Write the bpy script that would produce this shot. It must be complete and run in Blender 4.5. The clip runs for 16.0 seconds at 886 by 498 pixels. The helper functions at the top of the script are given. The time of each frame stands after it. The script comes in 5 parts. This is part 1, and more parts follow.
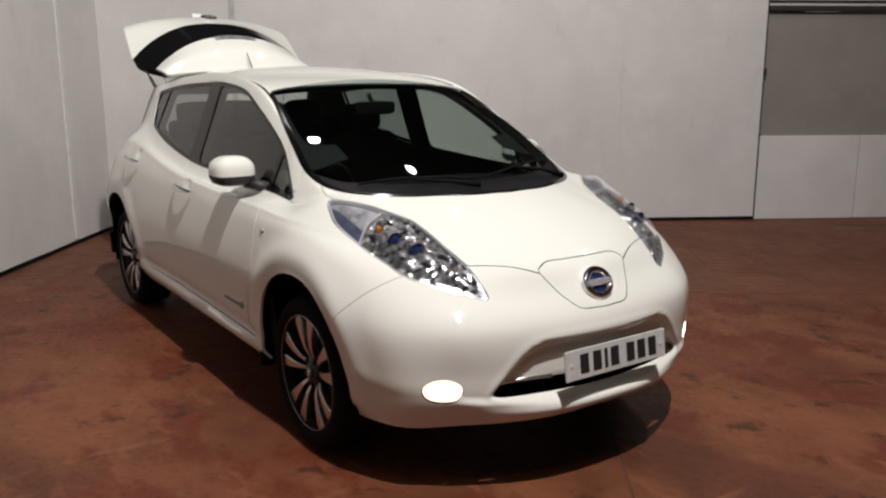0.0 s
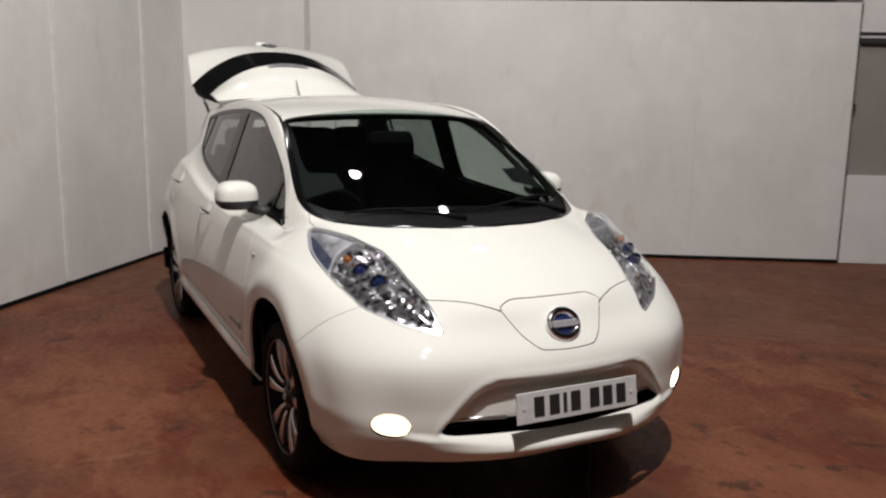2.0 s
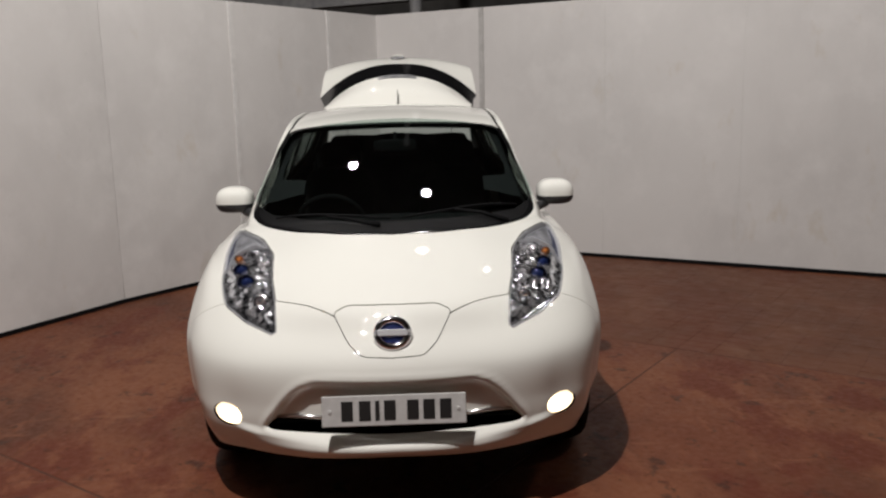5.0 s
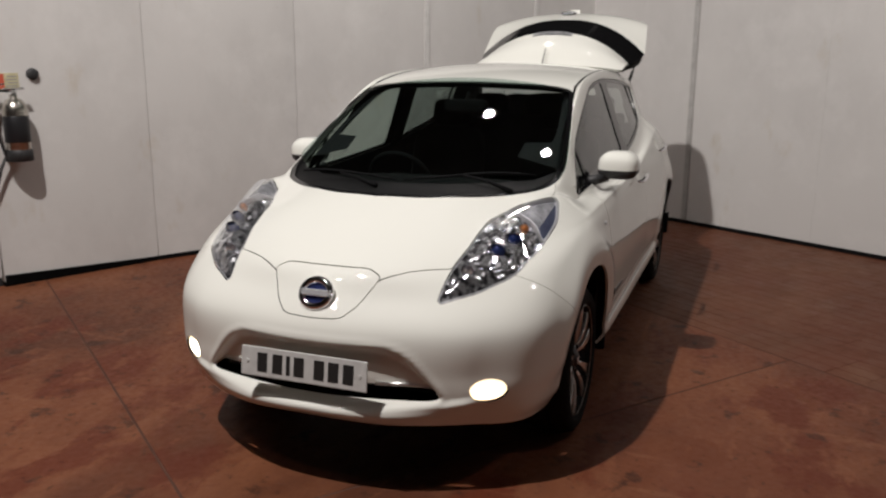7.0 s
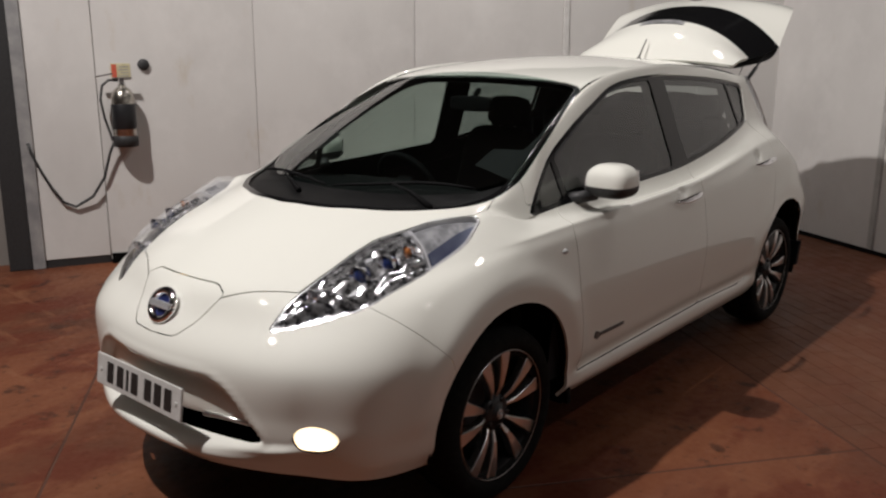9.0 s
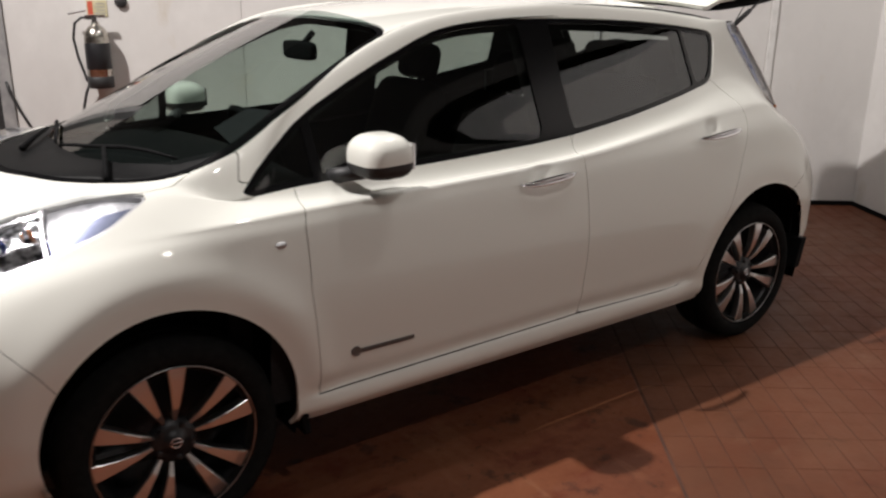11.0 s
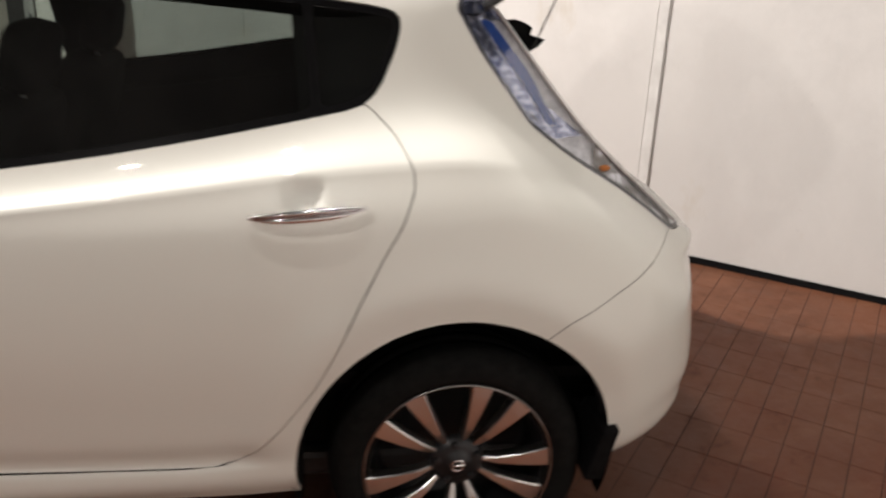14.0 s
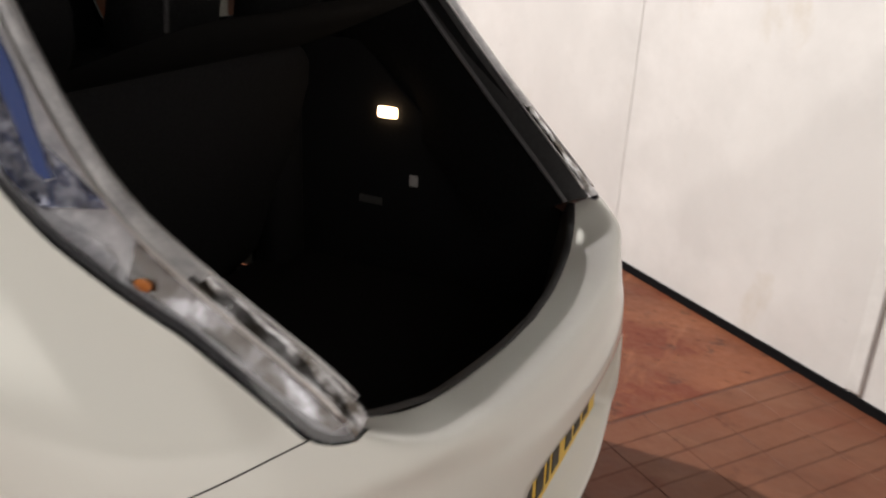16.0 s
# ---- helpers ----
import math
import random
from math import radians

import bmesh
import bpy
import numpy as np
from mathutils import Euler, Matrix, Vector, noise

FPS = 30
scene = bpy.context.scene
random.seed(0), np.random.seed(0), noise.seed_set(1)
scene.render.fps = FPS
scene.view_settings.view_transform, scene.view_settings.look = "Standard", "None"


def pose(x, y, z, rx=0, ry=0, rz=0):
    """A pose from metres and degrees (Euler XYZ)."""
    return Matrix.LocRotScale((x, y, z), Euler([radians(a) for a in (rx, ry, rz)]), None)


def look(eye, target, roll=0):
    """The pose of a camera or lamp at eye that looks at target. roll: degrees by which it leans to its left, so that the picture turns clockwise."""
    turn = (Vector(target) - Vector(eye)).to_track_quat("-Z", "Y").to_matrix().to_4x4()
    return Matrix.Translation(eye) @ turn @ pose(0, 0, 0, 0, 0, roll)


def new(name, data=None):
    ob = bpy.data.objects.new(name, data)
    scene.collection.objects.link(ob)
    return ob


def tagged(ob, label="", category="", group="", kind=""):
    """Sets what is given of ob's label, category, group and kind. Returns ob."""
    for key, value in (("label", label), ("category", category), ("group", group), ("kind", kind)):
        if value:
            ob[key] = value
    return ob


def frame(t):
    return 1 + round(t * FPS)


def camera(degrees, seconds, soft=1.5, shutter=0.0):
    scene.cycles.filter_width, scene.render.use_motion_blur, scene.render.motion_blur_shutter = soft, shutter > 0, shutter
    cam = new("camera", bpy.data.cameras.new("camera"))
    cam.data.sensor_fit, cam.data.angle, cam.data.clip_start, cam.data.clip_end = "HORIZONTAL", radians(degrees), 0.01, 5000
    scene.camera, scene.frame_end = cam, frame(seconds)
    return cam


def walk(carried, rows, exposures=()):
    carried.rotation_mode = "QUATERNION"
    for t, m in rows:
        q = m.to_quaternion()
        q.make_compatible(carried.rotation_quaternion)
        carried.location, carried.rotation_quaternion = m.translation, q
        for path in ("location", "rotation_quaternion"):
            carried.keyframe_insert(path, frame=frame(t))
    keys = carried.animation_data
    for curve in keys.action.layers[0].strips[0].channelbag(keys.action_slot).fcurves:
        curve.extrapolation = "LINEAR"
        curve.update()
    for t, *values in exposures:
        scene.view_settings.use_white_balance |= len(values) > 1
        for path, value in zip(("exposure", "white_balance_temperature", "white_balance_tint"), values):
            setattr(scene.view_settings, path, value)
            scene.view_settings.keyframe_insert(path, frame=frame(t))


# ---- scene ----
# camera and its walk
cam = camera(55.6, 16.0, soft=2.3, shutter=0.45)
PATH = [
    (0, (-2.227, -4.358, 1.538), (-1.117, -2.748, 1.121), -0.1),
    (0.5, (-2.162, -4.395, 1.544), (-1.08, -2.761, 1.146), -0.2),
    (1, (-2.066, -4.478, 1.536), (-1.052, -2.797, 1.158), 0.8),
    (1.5, (-1.908, -4.529, 1.539), (-0.922, -2.828, 1.176), 0.7),
    (2, (-1.721, -4.63, 1.569), (-0.849, -2.867, 1.209), 0.9),
    (2.5, (-1.487, -4.836, 1.574), (-0.799, -2.997, 1.193), -0.0),
    (3, (-1.234, -4.969, 1.583), (-0.641, -3.096, 1.208), -1.9),
    (3.5, (-0.94, -5.047, 1.604), (-0.425, -3.15, 1.237), -0.5),
    (4, (-0.606, -5.167, 1.61), (-0.206, -3.236, 1.275), -0.6),
    (6.5, (1.157, -4.94, 1.599), (0.644, -3.056, 1.165), -0.2),
    (7, (1.496, -4.784, 1.617), (0.806, -2.962, 1.163), 0.2),
    (7.5, (1.755, -4.549, 1.582), (0.893, -2.802, 1.129), -1.6),
    (8, (2.019, -4.237, 1.587), (1.024, -2.562, 1.135), -0.9),
    (10.5, (2.924, -2.474, 1.606), (1.418, -1.277, 1.06), 0.1),
    (11, (2.998, -1.991, 1.576), (1.453, -0.868, 0.983), 0.5),
    (11.5, (2.979, -1.539, 1.566), (1.325, -0.592, 0.959), 1.5),
    (12, (2.933, -1.024, 1.607), (1.255, -0.172, 0.929), 2.3),
    (12.5, (2.931, -0.508, 1.607), (1.196, 0.242, 0.953), 3.4),
    (13, (2.781, -0.017, 1.582), (1.028, 0.657, 0.895), 3.7),
    (13.5, (2.713, 0.539, 1.575), (0.893, 1.019, 0.898), 2.2),
    (14, (2.578, 1.018, 1.586), (0.73, 1.29, 0.872), 2.5),
    (14.5, (2.347, 1.498, 1.566), (0.509, 1.694, 0.804), 3.5),
    (15, (2.041, 1.934, 1.542), (0.206, 1.883, 0.749), 3.6),
    (15.5, (1.684, 2.191, 1.51), (-0.114, 1.776, 0.739), 5.4),
    (16, (1.309, 2.387, 1.476), (-0.383, 1.631, 0.723), 2.9),
]
# seconds, stops, white balance and tint
EXPOSURES = [(0, -.25, 6450, 10), (3, -.3, 6360, 10), (4, -.43, 6400, 10), (8, -.43, 6500, 10), (10.5, -.05, 6450, 10), (11.5, .56, 6560, 10), (12, .82, 6720, 10), (12.5, .77, 6780, 10),
             (13.5, .84, 6760, 10), (14.5, .89, 6560, 10), (15, .92, 6530, 10), (15.5, .85, 6500, 9), (16, .89, 6480, 9)]
walk(cam, [(t, look(eye, target, roll)) for t, eye, target, roll in PATH], EXPOSURES)

# world: the dark hall gives almost no light of its own
world = bpy.data.worlds.new("world")
scene.world = world
world.use_nodes = True
world.node_tree.nodes["Background"].inputs[0].default_value = (.5, .48, .45, 1)
world.node_tree.nodes["Background"].inputs[1].default_value = 0.02

# hall floodlights: place and watts; the strongest hangs high in front of the car
FLOODS = [((-1.1, -4.4, 6.8), 720), ((-1.5, -4.5, 4.9), 18), ((-.85, 1.9, 5), 36), ((.5, 1.15, 5), 20), ((1.78, .45, 5), 12), ((4.4, -1.1, 5), 37)]


def flood(place, watts):
    data = bpy.data.lights.new("flood_light", "AREA")
    data.shape, data.size, data.size_y, data.energy, data.color = "ELLIPSE", .17, .15, watts, (1, .944, .912)
    ob = new("flood_light", data)
    ob.matrix_world = look(place, (place[0] * .1, place[1] * -.35, .4))
    return ob


for place, watts in FLOODS:
    flood(place, watts)

# materials
def material(name, base=(.8, .8, .8), rough=.5, metal=0.0, **more):
    m = bpy.data.materials.new(name)
    m.use_nodes = True
    b = m.node_tree.nodes["Principled BSDF"]
    b.inputs["Base Color"].default_value = (*base, 1)
    b.inputs["Roughness"].default_value = rough
    b.inputs["Metallic"].default_value = metal
    for key, value in more.items():
        b.inputs[key.replace("_", " ")].default_value = value
    return m


def node(m, kind, **inputs):
    n = m.node_tree.nodes.new(kind)
    for key, value in inputs.items():
        n.inputs[key.replace("_", " ")].default_value = value
    return n


def join(m, a, b):
    m.node_tree.links.new(a, b)


def mottled(m, low, high, scale, detail=6, where=(.35, .65), bump=0.0, bump_scale=60.0, rough=None):
    """Two colours mixed by noise at true size, with fine relief and uneven gloss."""
    b = m.node_tree.nodes["Principled BSDF"]
    at = node(m, "ShaderNodeTexCoord")
    n = node(m, "ShaderNodeTexNoise", Scale=scale, Detail=detail, Roughness=.62)
    join(m, at.outputs["Object"], n.inputs["Vector"])
    ramp = node(m, "ShaderNodeValToRGB")
    ramp.color_ramp.elements[0].position, ramp.color_ramp.elements[1].position = where
    ramp.color_ramp.elements[0].color, ramp.color_ramp.elements[1].color = (*low, 1), (*high, 1)
    join(m, n.outputs["Fac"], ramp.inputs["Fac"])
    join(m, ramp.outputs["Color"], b.inputs["Base Color"])
    if bump:
        f = node(m, "ShaderNodeTexNoise", Scale=bump_scale, Detail=4)
        join(m, at.outputs["Object"], f.inputs["Vector"])
        k = node(m, "ShaderNodeBump", Strength=bump, Distance=.004)
        join(m, f.outputs["Fac"], k.inputs["Height"])
        join(m, k.outputs["Normal"], b.inputs["Normal"])
    if rough:
        r = node(m, "ShaderNodeMapRange", To_Min=rough[0], To_Max=rough[1])
        join(m, n.outputs["Fac"], r.inputs["Value"])
        join(m, r.outputs["Result"], b.inputs["Roughness"])
    return m


PAINT = material("pearl_white_paint", (.722, .722, .668), .5, 0, Specular_IOR_Level=.1, Coat_Weight=1.0, Coat_Roughness=.03)
BLACK_GLOSS = material("black_gloss", (.006, .006, .0065), .14, Specular_IOR_Level=.3)
BLACK_PLASTIC = mottled(material("black_plastic", (.02, .02, .02), .55), (.014, .014, .015), (.028, .028, .029), 90)
RUBBER = mottled(material("tyre_rubber", (.01, .01, .01), .85, Specular_IOR_Level=.08), (.006, .006, .006), (.011, .0108, .0105), 40)
CHROME = material("chrome", (.85, .85, .87), .08, 1.0)
SILVER = material("machined_alloy", (.62, .61, .60), .28, 1.0)
RIM_EDGE = material("worn_rim_edge", (.34, .335, .33), .3, 1.0)
ALLOY_DARK = material("dark_alloy", (.015, .015, .017), .4, .2)
CLOTH = mottled(material("dark_cloth", (.01, .01, .01), .95, Specular_IOR_Level=.12), (.007, .007, .0075), (.014, .014, .0145), 200)
TRIM = mottled(material("cabin_trim", (.03, .03, .03), .75, Specular_IOR_Level=.2), (.008, .008, .009), (.015, .015, .016), 120)


def glass(name, tint, rough=.0):
    m = bpy.data.materials.new(name)
    m.use_nodes = True
    t = m.node_tree
    t.nodes.remove(t.nodes["Principled BSDF"])
    clear = node(m, "ShaderNodeBsdfTransparent", Color=(*tint, 1))
    gloss = node(m, "ShaderNodeBsdfGlossy", Color=(1, 1, 1, 1), Roughness=rough)
    mix = node(m, "ShaderNodeMixShader")
    # gloss rises towards grazing view, alike from both sides of the pane
    f = node(m, "ShaderNodeLayerWeight", Blend=.5)
    power = node(m, "ShaderNodeMath")
    power.operation = "POWER"
    power.inputs[1].default_value = 5
    share = node(m, "ShaderNodeMapRange", To_Min=.08, To_Max=1.0)
    join(m, f.outputs["Facing"], power.inputs[0])
    join(m, power.outputs[0], share.inputs["Value"])
    join(m, share.outputs["Result"], mix.inputs[0])
    join(m, clear.outputs[0], mix.inputs[1])
    join(m, gloss.outputs[0], mix.inputs[2])
    join(m, mix.outputs[0], t.nodes["Material Output"].inputs[0])
    return m


WINDSCREEN = glass("windscreen_glass", (.64, .73, .70))
SIDE_GLASS = glass("side_glass", (.74, .82, .77))
PRIVACY = glass("rear_side_glass", (.40, .45, .43))
CLEAR = glass("lamp_lens", (.96, .97, 1.0))


def worn(m, layers, rough, bump, mapping=None):
    """Colours laid over one another, each by its own noise: (colour, scale, low, high, strength, stretch)."""
    b = m.node_tree.nodes["Principled BSDF"]
    at = node(m, "ShaderNodeNewGeometry").outputs["Position"]
    colour, last = None, None
    for k, (rgb, scale, low, high, strength, stretch) in enumerate(layers):
        tone = node(m, "ShaderNodeRGB")
        tone.outputs[0].default_value = (*rgb, 1)
        if colour is None:
            colour = tone.outputs[0]
            continue
        place = node(m, "ShaderNodeMapping")
        place.inputs["Scale"].default_value = stretch
        place.inputs["Rotation"].default_value = (0, 0, radians(-32) + .2 * k)
        place.inputs["Location"].default_value = (3.1 * k, 1.7 * k, .3 * k)
        join(m, at, place.inputs["Vector"])
        n = node(m, "ShaderNodeTexNoise", Scale=scale, Detail=8, Roughness=.65)
        join(m, place.outputs["Vector"], n.inputs["Vector"])
        r = node(m, "ShaderNodeMapRange", From_Min=low, From_Max=high, To_Max=strength)
        join(m, n.outputs["Fac"], r.inputs["Value"])
        mix = m.node_tree.nodes.new("ShaderNodeMix")
        mix.data_type = "RGBA"
        join(m, r.outputs["Result"], mix.inputs["Factor"])
        join(m, colour, mix.inputs["A"])
        join(m, tone.outputs[0], mix.inputs["B"])
        colour, last = mix.outputs["Result"], n
    join(m, colour, b.inputs["Base Color"])
    r = node(m, "ShaderNodeMapRange", From_Min=.3, From_Max=.7, To_Min=rough[0], To_Max=rough[1])
    join(m, last.outputs["Fac"], r.inputs["Value"])
    join(m, r.outputs["Result"], b.inputs["Roughness"])
    for strength, scale, distance in bump:
        f = node(m, "ShaderNodeTexNoise", Scale=scale, Detail=5)
        join(m, at, f.inputs["Vector"])
        k = node(m, "ShaderNodeBump", Strength=strength, Distance=distance)
        join(m, f.outputs["Fac"], k.inputs["Height"])
        if b.inputs["Normal"].links:
            join(m, b.inputs["Normal"].links[0].from_socket, k.inputs["Normal"])
        join(m, k.outputs["Normal"], b.inputs["Normal"])
    return m


EVEN = (1, 1, 1)
WALL = worn(material("painted_board"), [((.60, .585, .565), 0, 0, 0, 0, EVEN), ((.50, .485, .47), .9, .45, .7, .7, (1, 1, .6)), ((.66, .645, .625), 2.1, .5, .72, .7, EVEN),
                                       ((.44, .36, .24), 3.2, .60, .76, .5, (1, 1, .5)), ((.40, .385, .37), 14, .66, .8, .4, EVEN)], (.42, .65), [(.16, 2.2, .03), (.10, 60, .004)])
BATTEN = mottled(material("white_batten", (.64, .63, .61), .4), (.58, .57, .55), (.68, .67, .65), 12)
JOINT_STRIP = mottled(material("grey_joint_strip", (.4, .39, .38), .5), (.36, .35, .335), (.46, .45, .435), 14)
FLOOR_LAYERS = [((.1215, .0369, .0166), 0, 0, 0, 0, EVEN), ((.0630, .0216, .0108), .6, .46, .62, .75, EVEN), ((.1665, .0594, .0270), 1.3, .45, .60, .8, (1, .45, 1)),
                ((.0945, .0198, .0081), 2.6, .52, .59, .85, (1, .6, 1)), ((.1845, .0756, .0378), 4.5, .60, .67, .6, (.3, 1.7, 1)), ((.1800, .0666, .0315), 9, .57, .64, .5, (1, .4, 1)),
                ((.0324, .0117, .0063), 6.5, .585, .65, .75, EVEN), ((.0270, .0117, .0072), 28, .62, .70, .7, EVEN)]
PAVER_LAYERS = [((.116, .043, .0215), 0, 0, 0, 0, EVEN), ((.062, .024, .0125), .6, .45, .62, .75, EVEN), ((.150, .062, .033), 1.5, .48, .64, .7, (1, .5, 1)),
                ((.105, .030, .0135), 1.1, .47, .60, .75, (1, .6, 1)), ((.155, .074, .042), 7, .57, .68, .4, (1, .4, 1)), ((.045, .018, .010), 9, .60, .70, .5, EVEN)]
FLOOR = worn(material("worn_red_floor", Specular_IOR_Level=.25), FLOOR_LAYERS, (.42, .68), [(.25, 35, .003), (.12, 2.0, .01)])
PAVER = worn(material("red_paver", Specular_IOR_Level=.25), PAVER_LAYERS, (.45, .7), [(.35, 45, .003), (.15, 6.0, .006)])
JOINT = mottled(material("dark_joint", (.03, .016, .012), .9), (.048, .019, .011), (.082, .033, .019), 9)
COWL = mottled(material("cowl_plastic", (.004, .004, .004), .5, Specular_IOR_Level=.15), (.003, .003, .0033), (.006, .006, .0064), 60)
DASH = mottled(material("dash_plastic", (.006, .006, .006), .85, Specular_IOR_Level=.1), (.004, .004, .0045), (.007, .007, .0075), 120)
PLASTIC_DULL = mottled(material("dull_black_plastic", (.01, .01, .01), .7, Specular_IOR_Level=.06), (.004, .004, .0044), (.008, .008, .0084), 90)
SHUTTER = worn(material("grey_shutter_board"), [((.235, .215, .195), 0, 0, 0, 0, EVEN), ((.19, .175, .16), 1.2, .45, .7, .8, EVEN), ((.28, .26, .24), 4, .55, .75, .5, EVEN)], (.5, .7), [(.1, 20, .004)])
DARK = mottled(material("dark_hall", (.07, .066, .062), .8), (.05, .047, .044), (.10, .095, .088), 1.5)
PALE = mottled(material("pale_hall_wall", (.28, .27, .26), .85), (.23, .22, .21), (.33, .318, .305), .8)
STEEL = mottled(material("grey_steel", (.2, .2, .2), .5, .2), (.22, .22, .225), (.34, .335, .33), 8)


# mesh helpers
def mesh_object(name, verts, faces, mat, parent=None, smooth=False, label="", mats=None, index=None):
    me = bpy.data.meshes.new(name)
    me.from_pydata([tuple(map(float, v)) for v in verts], [], [tuple(int(i) for i in f) for f in faces])
    for m in mats or [mat]:
        me.materials.append(m)
    if index is not None:
        me.polygons.foreach_set("material_index", [int(i) for i in index])
    if smooth:
        me.polygons.foreach_set("use_smooth", [True] * len(me.polygons))
    me.update()
    ob = new(name, me)
    if parent is not None:
        ob.parent = parent
    return tagged(ob, label)


def part(name, bm, mat, parent, label="", smooth=False):
    me = bpy.data.meshes.new(name)
    bm.normal_update()
    bm.to_mesh(me)
    bm.free()
    me.materials.append(mat)
    if smooth:
        me.polygons.foreach_set("use_smooth", [True] * len(me.polygons))
    ob = new(name, me)
    if parent is not None:
        ob.parent = parent
    return tagged(ob, label)


def box(bm, low, high, m=None, bevel=0.0, segments=2):
    low, high = Vector(low), Vector(high)
    r = bmesh.ops.create_cube(bm, size=1)["verts"]
    bmesh.ops.scale(bm, vec=high - low, verts=r)
    bmesh.ops.translate(bm, vec=(low + high) / 2, verts=r)
    if bevel:
        edges = list({e for v in r for e in v.link_edges})
        r = list({v for f in bmesh.ops.bevel(bm, geom=edges, offset=bevel, segments=segments, affect="EDGES", profile=.5)["faces"] for v in f.verts} | {v for v in r if v.is_valid})
    if m is not None:
        bmesh.ops.transform(bm, matrix=m, verts=[v for v in r if v.is_valid])
    return r


def tube(bm, points, radius, sides=8, closed=False):
    """A round bar swept along points; radius may be a list."""
    pts = [Vector(p) for p in points]
    radii = radius if hasattr(radius, "__len__") else [radius] * len(pts)
    rings, side = [], None
    for i, p in enumerate(pts):
        d = (pts[min(i + 1, len(pts) - 1)] - pts[max(i - 1, 0)]).normalized()
        side = d.orthogonal().normalized() if side is None else (side - d * side.dot(d)).normalized()
        up = d.cross(side)
        rings.append([bm.verts.new(p + (side * math.cos(a) + up * math.sin(a)) * radii[i]) for a in [2 * math.pi * k / sides for k in range(sides)]])
    for a, b in zip(rings, rings[1:]):
        for k in range(sides):
            bm.faces.new((a[k], a[(k + 1) % sides], b[(k + 1) % sides], b[k]))
    bm.faces.new(rings[0][::-1])
    bm.faces.new(rings[-1])


def lathe(bm, profile, sides=48, axis=Matrix()):
    """A body of revolution about x: profile of (radius, x)."""
    rings = []
    for r, x in profile:
        rings.append([bm.verts.new(axis @ Vector((x, r * math.cos(a), r * math.sin(a)))) for a in [2 * math.pi * k / sides for k in range(sides)]])
    for a, b in zip(rings, rings[1:]):
        for k in range(sides):
            bm.faces.new((a[k], a[(k + 1) % sides], b[(k + 1) % sides], b[k]))
    return rings


# the room: two partitions of white boards that meet in a corner, inside a dark hall
CORNER, LEFT_END, BACK_END, WALL_TOP = Vector((-.27, 4.32, 0)), Vector((-3.77, -.235, 0)), Vector((5.47, 1.04, 0)), 2.48
ALONG_LEFT, ALONG_BACK = (LEFT_END - CORNER).normalized(), (BACK_END - CORNER).normalized()
# outward normals of the two partitions
OUT_LEFT, OUT_BACK = Vector((-.793, .609, 0)), Vector((.496, .868, 0))
LEFT_ORIGIN, BACK_ORIGIN = CORNER - OUT_LEFT * .04, CORNER - OUT_BACK * .03
ALONG_BACK = (BACK_END - OUT_BACK * .13 - BACK_ORIGIN).normalized()
# the floor's own axes: x across, y towards the back wall
FLOOR_AXES = Matrix.Rotation(math.atan2(-.605, .796), 4, "Z")

bm = bmesh.new()
box(bm, (-15, -15, -.2), (15, 15, -.0022), FLOOR_AXES)
floor = tagged(part("floor", bm, JOINT, None), "worn red painted concrete floor with dark joints and stains", "floor", kind="structure")
PAVED_FROM, JOINT_ACROSS, JOINT_ALONG = .98, -2.22, 1.43
for low, high in (((-12, -12), (12, JOINT_ACROSS)), ((-12, JOINT_ACROSS), (JOINT_ALONG, PAVED_FROM)), ((JOINT_ALONG, JOINT_ACROSS), (12, PAVED_FROM)), ((-12, 3.68), (12, 12))):
    bm = bmesh.new()
    box(bm, (low[0] + .0055, low[1] + .0055, -.05), (high[0] - .0055, high[1] - .0055, 0), FLOOR_AXES, .002, 1)
    part("slab", bm, FLOOR, floor)


def wall_frame(origin, along):
    """Local x along the wall, y out of its back, z up."""
    out = Vector((0, 0, 1)).cross(along)
    if out.dot(origin) < 0:
        out = -out
    return Matrix(((along.x, out.x, 0, origin.x), (along.y, out.y, 0, origin.y), (0, 0, 1, 0), (0, 0, 0, 1)))


def board(bm, a, b, m, wave, seed):
    """A tall board, slightly bowed and uneven, with rounded edges."""
    r = random.Random(seed)
    nx, nz = 8, 14
    off = [[r.uniform(-wave, wave) for _ in range(nx + 1)] for _ in range(nz + 1)]
    front = [[bm.verts.new(m @ Vector((a + (b - a) * i / nx, 0 if i in (0, nx) else off[k][i], .034 + (WALL_TOP - .034) * k / nz))) for i in range(nx + 1)] for k in range(nz + 1)]
    for k in range(nz):
        for i in range(nx):
            bm.faces.new((front[k][i], front[k][i + 1], front[k + 1][i + 1], front[k + 1][i]))
    rim = [front[0][i] for i in range(nx + 1)] + [front[k][nx] for k in range(1, nz + 1)] + [front[nz][i] for i in range(nx - 1, -1, -1)] + [front[k][0] for k in range(nz - 1, 0, -1)]
    rim = [bm.verts.new(v.co) for v in rim]
    back = [bm.verts.new(v.co + (m.to_3x3() @ Vector((0, .03, 0)))) for v in rim]
    for k in range(len(rim)):
        bm.faces.new((rim[k], back[k], back[(k + 1) % len(rim)], rim[(k + 1) % len(rim)]))
    bmesh.ops.recalc_face_normals(bm, faces=bm.faces)


